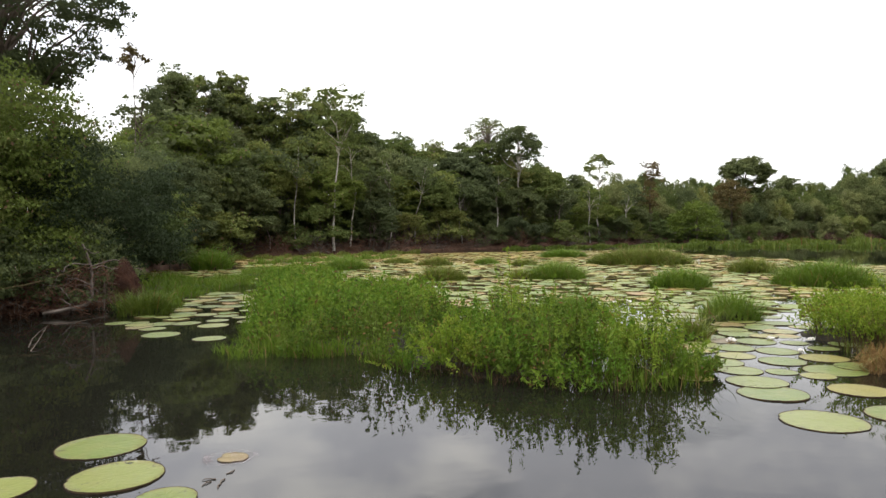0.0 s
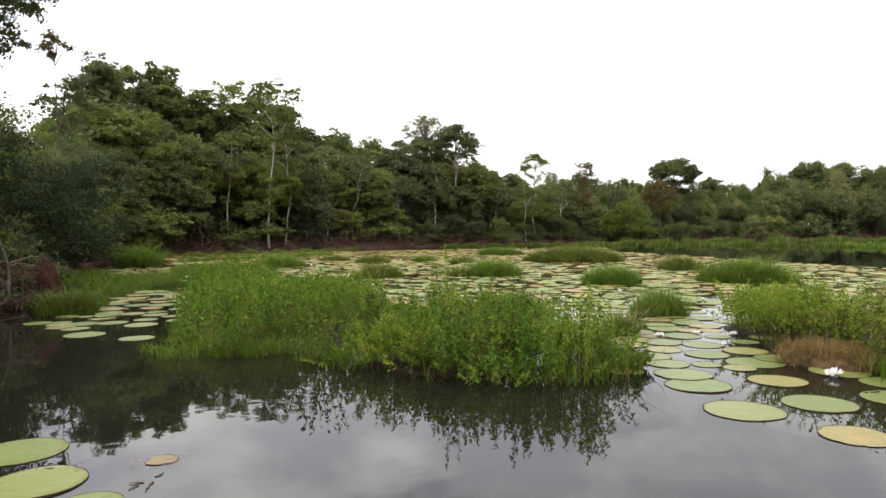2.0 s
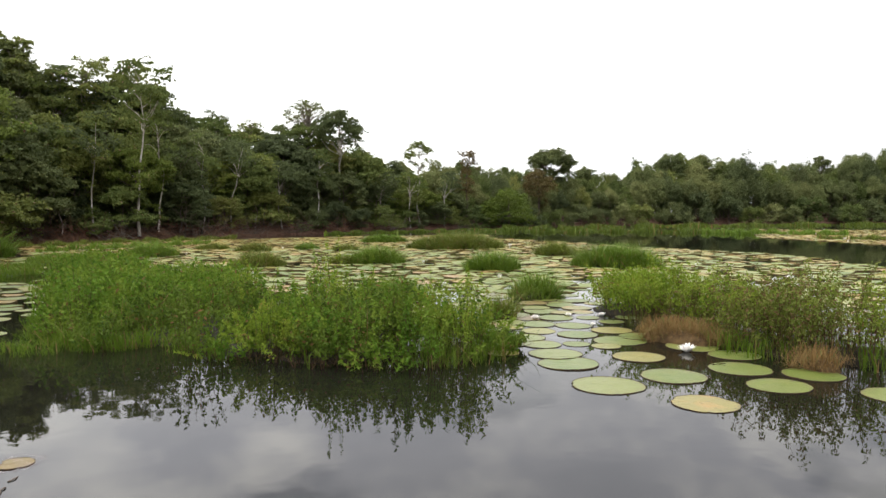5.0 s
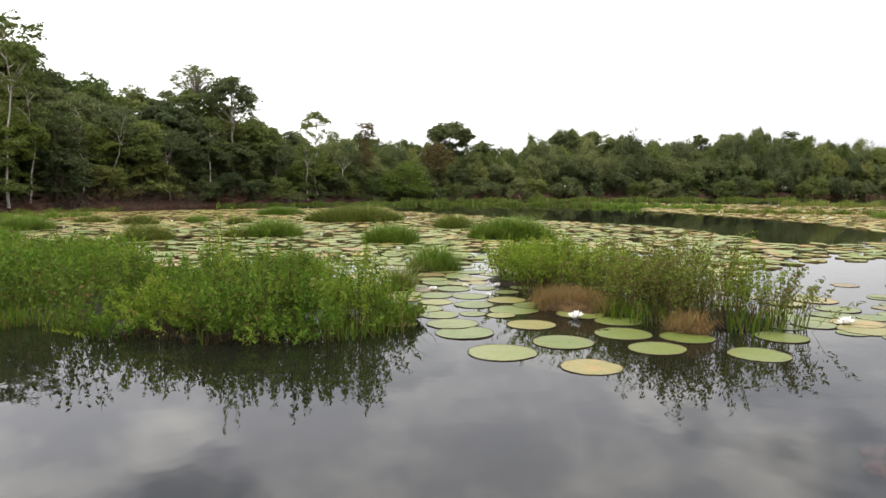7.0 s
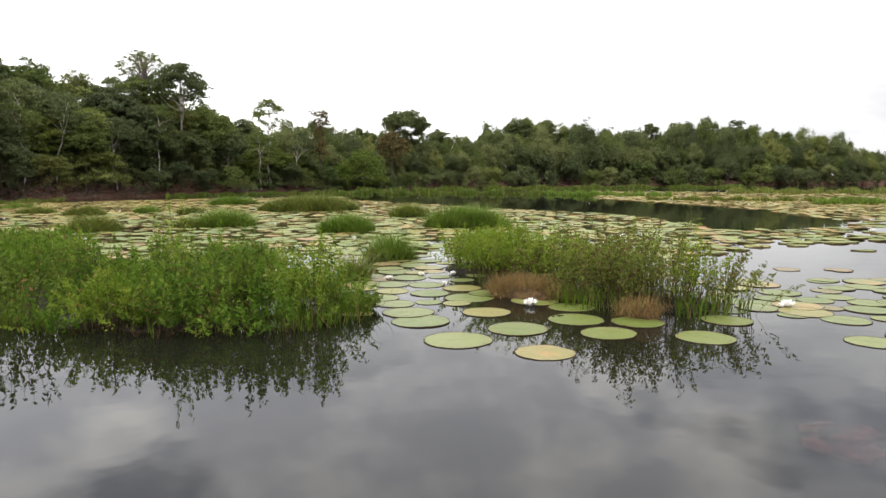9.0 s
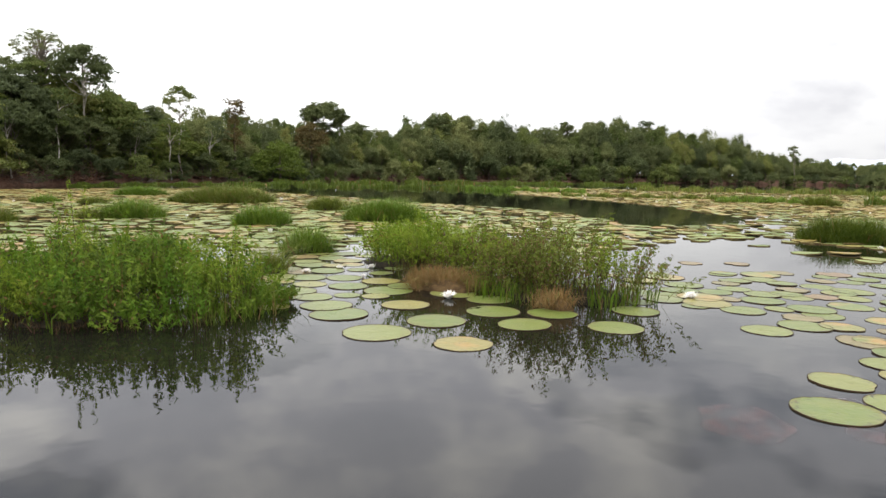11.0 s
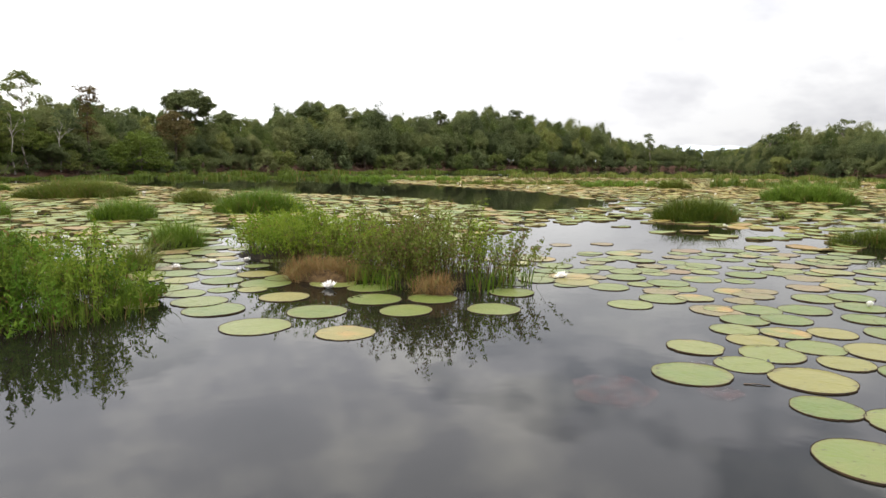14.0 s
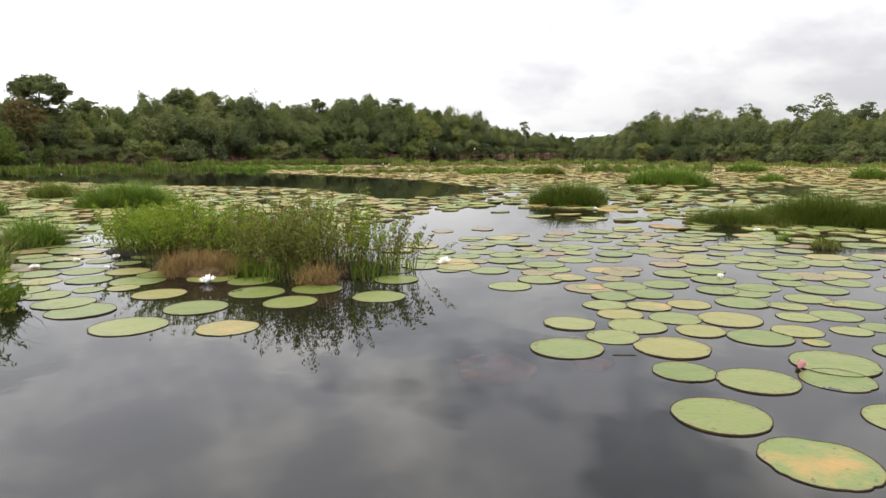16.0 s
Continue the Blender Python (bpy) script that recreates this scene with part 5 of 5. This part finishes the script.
def pad_chance(x, y):
    """How thickly the pads lie at a place."""
    az, d = np.degrees(np.arctan2(x, y)), np.hypot(x, y)
    near = np.interp(az, (-16, -12, -5, 3, 14, 22, 30, 40, 46, 52, 60, 70, 80, 95), (34, 30, 24, 16, 11.5, 10.8, 12, 13, 13, 13, 12.5, 11.5, 11, 10.5))
    c = np.where((d > near) & (az > -17) & (az < 93), 0.9, 0.0)
    c = np.where((az > 46) & (d < 18), np.minimum(c, 0.86), c)
    lane = (az > 19) & (az < 60) & (d > np.interp(az, LANE_AZ, LANE_IN)) & (d < np.interp(az, LANE_AZ, LANE_OUT))
    pool = (az > 47) & (az < 76) & (d > np.interp(az, POOL_AZ, POOL_IN)) & (d < np.interp(az, POOL_AZ, POOL_OUT))
    c = np.where(lane, 0.0, c)
    c = np.where(pool, 0.06, c)
    c = np.where((az > 50) & (d > 25) & (d < 45), c * 0.8, c)
    c = np.where((az > 75) & (az < 84) & (d > 37) & (d < 48), c * 0.3, c)
    c = np.where((d > np.interp(az, (-17, 20, 45, 60, 93), (66, 80, 66, 100, 90))) & ((az < 40) | (d > 105)), 0.0, c)
    c = np.where((az > 48) & (az < 66) & (d > 84), c * 0.6, c)
    inlet = ((az > -25) & (az < -13) & (d > 19) & (d < 30)) | ((az > -24) & (az < -15.5) & (d > 40) & (d < 49))
    return np.where(inlet, 0.9, c)


def pad_field():
    rng = np.random.default_rng(47)
    step = 0.745
    gx, gy = np.meshgrid(np.arange(-26, 112, step), np.arange(-6, 96, step))
    x = (gx + (np.arange(gx.shape[0]) % 2)[:, None] * step / 2 + rng.normal(0, 0.17, gx.shape)).ravel()
    y = (gy * 1.0 + rng.normal(0, 0.17, gx.shape)).ravel()
    ok = (rng.uniform(0, 1, len(x)) < pad_chance(x, y)) & (in_blobs(x, y, ISLANDS) < 0.02)
    x, y = x[ok], y[ok]
    mine = np.array(placed)
    clear = np.array([np.min(np.hypot(mine[:, 0] - a, mine[:, 1] - b) - 0.5 * mine[:, 2]) > (0.10 if math.hypot(a, b) < 18 and a < 9 else 0.14) for a, b in zip(x, y)])
    x, y = x[clear], y[clear]
    d = np.hypot(x, y)
    order = np.argsort(d)
    x, y, d = x[order], y[order], d[order]
    w = rng.uniform(0.58, 0.98, len(x))
    # the nearest stand as pads of their own
    own = 230
    for k in range(own):
        lay_pad("ggggffyyydd"[rng.integers(0, 11)] if rng.uniform() < 0.8 else "g", float(x[k]), float(y[k]), float(w[k]), 1000 + k, 0.001 + 0.004 * (k % 3), 0.5)
    # the rest, small with distance, lie in two joined sheets of pads
    zone = np.arange(len(x)) >= own
    brown = zone & (rng.uniform(0, 1, len(x)) < np.interp(d, (22, 40, 58), (0.06, 0.28, 0.85)))
    for nm, lb, sel, mt in (("lily_pad_field", "wide crowded field of green giant lily pads", zone & ~brown, pad_field_mat), ("browned_lily_pads", "far field of browned and yellowed lily pads", brown, pad_far)):
        sides = 7
        a = np.linspace(0, 2 * np.pi, sides, endpoint=False)
        n = int(sel.sum())
        cx, cy, cw = x[sel], y[sel], w[sel]
        tx, ty = rng.normal(0, 0.035, n), rng.normal(0, 0.035, n)
        z0 = rng.uniform(0.01, 0.04, n)
        turn = rng.uniform(0, 6.28, n)
        V = []
        for r, lift in ((0.0, 0.0), (0.93, 0.0), (1.0, 0.018), (0.99, -0.03)):
            wob = 1 + 0.06 * np.sin(2 * a[None] + turn[:, None]) + 0.05 * np.sin(3 * a[None] + 2 * turn[:, None])
            px = np.cos(a)[None] * r * 0.5 * cw[:, None] * wob
            py = np.sin(a)[None] * r * 0.5 * cw[:, None] * wob
            up = lift * (0.6 + 0.7 * np.sin(a[None] * 2 + turn[:, None] * 3)) if lift > 0 else lift
            V.append(np.stack([cx[:, None] + px, cy[:, None] + py, z0[:, None] + px * tx[:, None] + py * ty[:, None] + up], -1))
        V = np.stack(V, 1)
        i, j = np.arange(sides), (np.arange(sides) + 1) % sides
        block = 4 * sides
        base = (np.arange(n) * block)[:, None, None]
        tri = (base + np.column_stack([np.zeros(sides, int), sides + i, sides + j])[None]).reshape(-1, 3)
        q = np.concatenate([np.column_stack([k * sides + i, (k + 1) * sides + i, (k + 1) * sides + j, k * sides + j]) for k in (1, 2)])
        quads = (base + q[None]).reshape(-1, 4)
        idx = np.concatenate([np.zeros(len(tri), int), np.tile(np.concatenate([np.zeros(sides, int), np.ones(sides, int)]), n)])
        thing(nm, lb, "lily pads", "", "stuff", mesh_of(nm, V.reshape(-1, 3), [tri, quads], None, False, idx, (mt, rim_far_mat)))
    return x, y, d


field_x, field_y, field_d = pad_field()


# sunken rotting leaves close under the surface
def sunken(x, y, w, seed):
    rng = np.random.default_rng(seed)
    a = np.linspace(0, 2 * np.pi, 40, endpoint=False)
    r = 0.5 * w * (1 + 0.10 * np.sin(2 * a + seed) + 0.07 * np.sin(5 * a) + rng.normal(0, 0.03, 40))
    v = np.concatenate([[[0, 0, 0.0]], np.column_stack([np.cos(a) * r * 0.5, np.sin(a) * r * 0.5, np.full(40, 0.001)]), np.column_stack([np.cos(a) * r, np.sin(a) * r, np.zeros(40)])])
    i, j = np.arange(40), (np.arange(40) + 1) % 40
    me = mesh_of("sunken_leaf", v, [np.column_stack([np.zeros(40, int), 1 + i, 1 + j]), np.column_stack([1 + i, 41 + i, 41 + j, 1 + j])], sunken_mat, True)
    thing("sunken_leaf", "reddish rotting lily leaf just under the water", "lily pad", "sunken leaves", data=me, at=pose(x, y, 0.005))


for k, (x, y, w) in enumerate(((6.16, 3.45, 0.95), (-2.38, 7.4, 0.55), (6.9, 2.62, 0.45), (7.7, 3.2, 0.3))):
    sunken(x, y, w, k)


# ---- flowers ----
def flower(name, label, mat, seed, closed=False):
    rng = np.random.default_rng(seed)
    ob = thing(name, label, "flower", "lily flowers")

    def whorl(count, length, width, lift, z):
        vs, fs = [], []
        for k in range(count):
            a = 2 * np.pi * k / count + rng.normal(0, 0.08)
            e = lift + rng.normal(0, 0.08)
            s = np.array([0, 0.3, 0.65, 1.0])
            w = np.array([0.35, 0.95, 0.85, 0.04]) * width * 0.5
            out = s * length * math.cos(e)
            up = z + s * length * math.sin(e) + 0.18 * length * s ** 2 * (0.4 if e < 0.6 else -0.3)
            c, t = np.array([math.cos(a), math.sin(a)]), np.array([-math.sin(a), math.cos(a)])
            left = np.column_stack([out[:, None] * c - w[:, None] * t, up + 0.15 * w])
            mid = np.column_stack([out[:, None] * c, up - 0.10 * w])
            right = np.column_stack([out[:, None] * c + w[:, None] * t, up + 0.15 * w])
            vs.append(np.stack([left, mid, right], 1).reshape(-1, 3))
            for q in range(3):
                for h in range(2):
                    fs.append(np.array([3 * q + h, 3 * q + h + 1, 3 * q + h + 4, 3 * q + h + 3]) + 12 * k)
        return np.concatenate(vs), np.array(fs)

    up = 0.5 if closed else 0.0
    part("outer_petals", mesh_of("outer_petals", *whorl(11, 0.165, 0.052, 0.62 + up, 0.02), mat, True), ob)
    part("middle_petals", mesh_of("middle_petals", *whorl(9, 0.155, 0.05, 0.95 + up * 0.6, 0.03), mat, True), ob)
    part("inner_petals", mesh_of("inner_petals", *whorl(7, 0.135, 0.046, 1.2 + up * 0.3, 0.035), mat, True), ob)
    a = np.linspace(0, 2 * np.pi, 10, endpoint=False)
    v = np.concatenate([np.column_stack([np.cos(a) * r, np.sin(a) * r, np.full(10, z)]) for r, z in ((0.015, 0.05), (0.028, 0.065), (0.024, 0.085), (0.008, 0.095))])
    i, j = np.arange(10), (np.arange(10) + 1) % 10
    part("heart", mesh_of("heart", v, np.concatenate([np.column_stack([k * 10 + i, k * 10 + j, (k + 1) * 10 + j, (k + 1) * 10 + i]) for k in range(3)]), heart_mat, True), ob)
    v = np.concatenate([np.column_stack([np.cos(a) * r, np.sin(a) * r, np.full(10, z)]) for r, z in ((0.018, -0.06), (0.02, 0.0), (0.042, 0.02), (0.036, 0.04))])
    part("calyx", mesh_of("calyx", v, np.concatenate([np.column_stack([k * 10 + i, k * 10 + j, (k + 1) * 10 + j, (k + 1) * 10 + i]) for k in range(3)]), stem_mat, True), ob)
    return ob


white_flower = flower("lily_flower", "open white giant water lily flower", petal_mat, 1)
half_flower = flower("lily_flower", "half-open white giant water lily flower", petal_mat, 2, True)
pink_flower = flower("lily_flower", "faded pink water lily flower on the water", petal_pink, 3, True)
pink_flower.matrix_basis = Matrix.LocRotScale((8.0, 0.72, 0.0), Euler((0.5, 0.3, 0)), (0.75, 0.75, 0.75))
FLOWERS = [(7.3, 10.25, 1.25), (11.48, 7.92, 1.2), (12.97, 2.73, 0.85), (6.18, 14.5, 1.0), (7.1, 14.7, 0.9), (21.1, 3.7, 1.0), (7.9, 14.5, 0.9), (17.95, 52.8, 1.5), (7.9, 33.1, 1.1), (17.7, 36.5, 1.2), (5.5, 21.6, 1.3), (20.7, 26.3, 1.1), (6.95, 13.2, 0.8), (48.3, 35.9, 1.3), (6.1, 22.3, 1.1), (5.1, 21.0, 1.0)]


def flowers():
    rng = random.Random(57)
    spots = list(FLOWERS)
    far = np.where((field_d > 22) & (field_d < 95) & (field_x > -0.26 * field_y))[0]
    for k in rng.sample([int(v) for v in far], 46):
        spots.append((float(field_x[k]) + rng.uniform(-0.4, 0.4), float(field_y[k]) + rng.uniform(-0.4, 0.4), rng.uniform(0.9, 1.4)))
    first = {}
    for k, (x, y, s) in enumerate(spots):
        src = white_flower if k in (0, 1, 3, 6) or rng.random() < 0.5 else half_flower
        m = Matrix.LocRotScale((x, y, -0.045), Euler((rng.gauss(0, 0.12), rng.gauss(0, 0.12), rng.uniform(0, 6.28))), (s, s, s))
        if src.name not in first:
            first[src.name] = True
            src.matrix_basis = m
        else:
            again(src, m)


flowers()


# ---- the near bank: fallen limbs, roots and drift ----
def limb(points, r0, r1, rng, sides=6, rough=0.03):
    p = np.array(points, float)
    t = np.linspace(0, 1, len(p))
    s = np.linspace(0, 1, 4 * len(p))
    path = np.column_stack([np.interp(s, t, p[:, k]) for k in range(3)])
    for _ in range(2):
        path[1:-1] = (path[:-2] + 2 * path[1:-1] + path[2:]) / 4
    path[1:-1] += rng.normal(0, rough, (len(path) - 2, 3))
    return tube(path, np.linspace(r0, r1, len(path)), sides)


def dead_wood():
    rng = np.random.default_rng(67)
    ob = thing("fallen_tree", "bare grey fallen limbs arching over the dark bank", "dead tree")
    part("trunk", mesh_of("trunk", *limb([(-11.43, 21.45, 2.18), (-11.25, 21.43, 1.77), (-11.11, 21.38, 1.32), (-11.07, 21.3, 0.61), (-11.14, 21.14, 0.27), (-11.53, 20.7, 0.22), (-12.02, 20.2, 0.12)], 0.035, 0.06, rng, 6, 0.008), bark_drift, True), ob)
    part("branch", mesh_of("branch", *limb([(-12.52, 19.06, 0.97), (-12.15, 19.76, 1.03), (-11.73, 20.48, 1.21), (-11.2, 21.45, 1.53)], 0.02, 0.035, rng, 5, 0.008), stem_mat, True), ob, "long olive-brown slanting branch")
    for pts in ([(-11.08, 21.29, 1.38), (-10.91, 21.6, 1.49), (-10.79, 22.0, 1.34), (-10.47, 22.26, 1.35)], [(-11.11, 21.28, 1.47), (-10.81, 21.76, 1.62), (-10.63, 22.07, 1.66), (-10.48, 22.37, 1.29), (-10.32, 22.33, 0.88)], [(-11.52, 20.48, 1.35), (-11.51, 20.6, 1.51), (-11.42, 20.88, 1.6), (-11.15, 21.36, 1.52)], [(-10.97, 21.8, 0.98), (-10.87, 21.73, 0.66), (-10.84, 21.52, 0.05)], [(-11.13, 21.26, 0.42), (-10.89, 21.5, 0.32), (-10.89, 21.72, 0.5)], [(-11.67, 20.51, 0.9), (-11.53, 20.71, 0.59), (-11.38, 20.9, 0.18)], [(-11.59, 20.44, 0.53), (-11.46, 20.63, 0.37), (-11.4, 20.78, 0.16)], [(-11.33, 21.39, 2.04), (-11.21, 21.67, 1.85), (-11.11, 21.95, 1.91)]):
        part("branch", mesh_of("branch", *limb(pts, 0.024, 0.012, rng, 5, 0.008), bark_drift, True), ob)
    # the torn-up root ball, its roots hanging to the ground
    ob2 = thing("root_ball", "hanging red-brown roots of a fallen tree on the bank", "dead roots")
    bits = []
    for k in range(300):
        a, u = rng.uniform(0, 6.28), rng.uniform(0, 1) ** 0.5
        x0, y0 = -10.3 + 0.26 * u * math.cos(a), 22.0 + 0.35 * u * math.sin(a)
        z0 = rng.uniform(0.9, 1.7) * (1.05 - 0.3 * u)
        x1 = x0 + rng.normal(0.10, 0.10)
        bits.append(limb([(x0 - 0.15, y0, z0 + 0.05), (x0, y0, z0), (x1, y0 + rng.normal(0, 0.08), z0 * 0.6), (x1 + rng.normal(0.04, 0.08), y0 + rng.normal(0, 0.1), z0 * rng.uniform(0.15, 0.7))], 0.012, 0.005, rng, 4, 0.02))
    part("root_tangle", mesh_of("root_tangle", *joined(bits), root_dark, True), ob2)
    ob3 = thing("brush_pile", "tangle of dead red-brown twigs along the dark bank", "dead twigs")
    bits = []
    for k in range(640):
        u = rng.uniform(0, 1)
        x0, y0 = -10.9 - 3.0 * u, 22.0 - 1.6 * u + rng.normal(0, 0.5)
        a = rng.uniform(0, 6.28)
        ln = rng.uniform(0.3, 1.2)
        z0 = rng.uniform(0.05, 1.35)
        bits.append(limb([(x0, y0, z0), (x0 + math.cos(a) * ln * 0.5, y0 + math.sin(a) * ln * 0.5, z0 + rng.normal(0.1, 0.2)), (x0 + math.cos(a) * ln, y0 + math.sin(a) * ln, max(0.0, z0 + rng.normal(-0.2, 0.3)))], 0.012, 0.004, rng, 4, 0.02))
    part("twig_tangle", mesh_of("twig_tangle", *joined(bits[::4] + bits[1::4] + bits[2::4]), root_red, True), ob3, "red-brown twigs")
    part("twig_tangle", mesh_of("twig_tangle", *joined(bits[3::4]), bark_drift, True), ob3, "weathered grey-brown twigs")
    for pts in (((-8.78, 14.26, -0.03), (-9.04, 14.97, 0.10), (-9.66, 16.37, 0.22)), ((-9.09, 14.69, -0.02), (-9.63, 15.78, 0.08), (-10.12, 17.22, 0.16)), ((-10.9, 18.6, -0.02), (-10.2, 18.8, 0.05), (-9.5, 19.2, 0.16))):
        stick = thing("floating_stick", "thin bare stick slanting out of the water", "stick", "floating sticks")
        part("stem", mesh_of("stem", *limb(pts, 0.012, 0.006, rng, 5, 0.004), bark, True), stick)
    thing("drift_twig", "dark twig afloat beside the lily pads", "twig", data=mesh_of("drift_twig", *limb([(7.37, 2.57, 0.004), (7.44, 2.48, 0.012), (7.51, 2.34, 0.004)], 0.009, 0.005, rng, 5, 0.002), bark, True))

    for k in range(5):
        x, y, a = -2.24 + rng.normal(0, 0.07), 6.74 + rng.normal(0, 0.09), rng.uniform(0, 6.28)
        thing("drift_twig", "short dark twig afloat on the open water", "twig", "drift twigs", data=mesh_of("drift_twig", *limb([(x, y, 0.004), (x + 0.06 * math.cos(a), y + 0.06 * math.sin(a), 0.012), (x + 0.13 * math.cos(a + 0.3), y + 0.13 * math.sin(a + 0.3), 0.004)], 0.008, 0.004, rng, 5, 0.003), bark, True))


dead_wood()
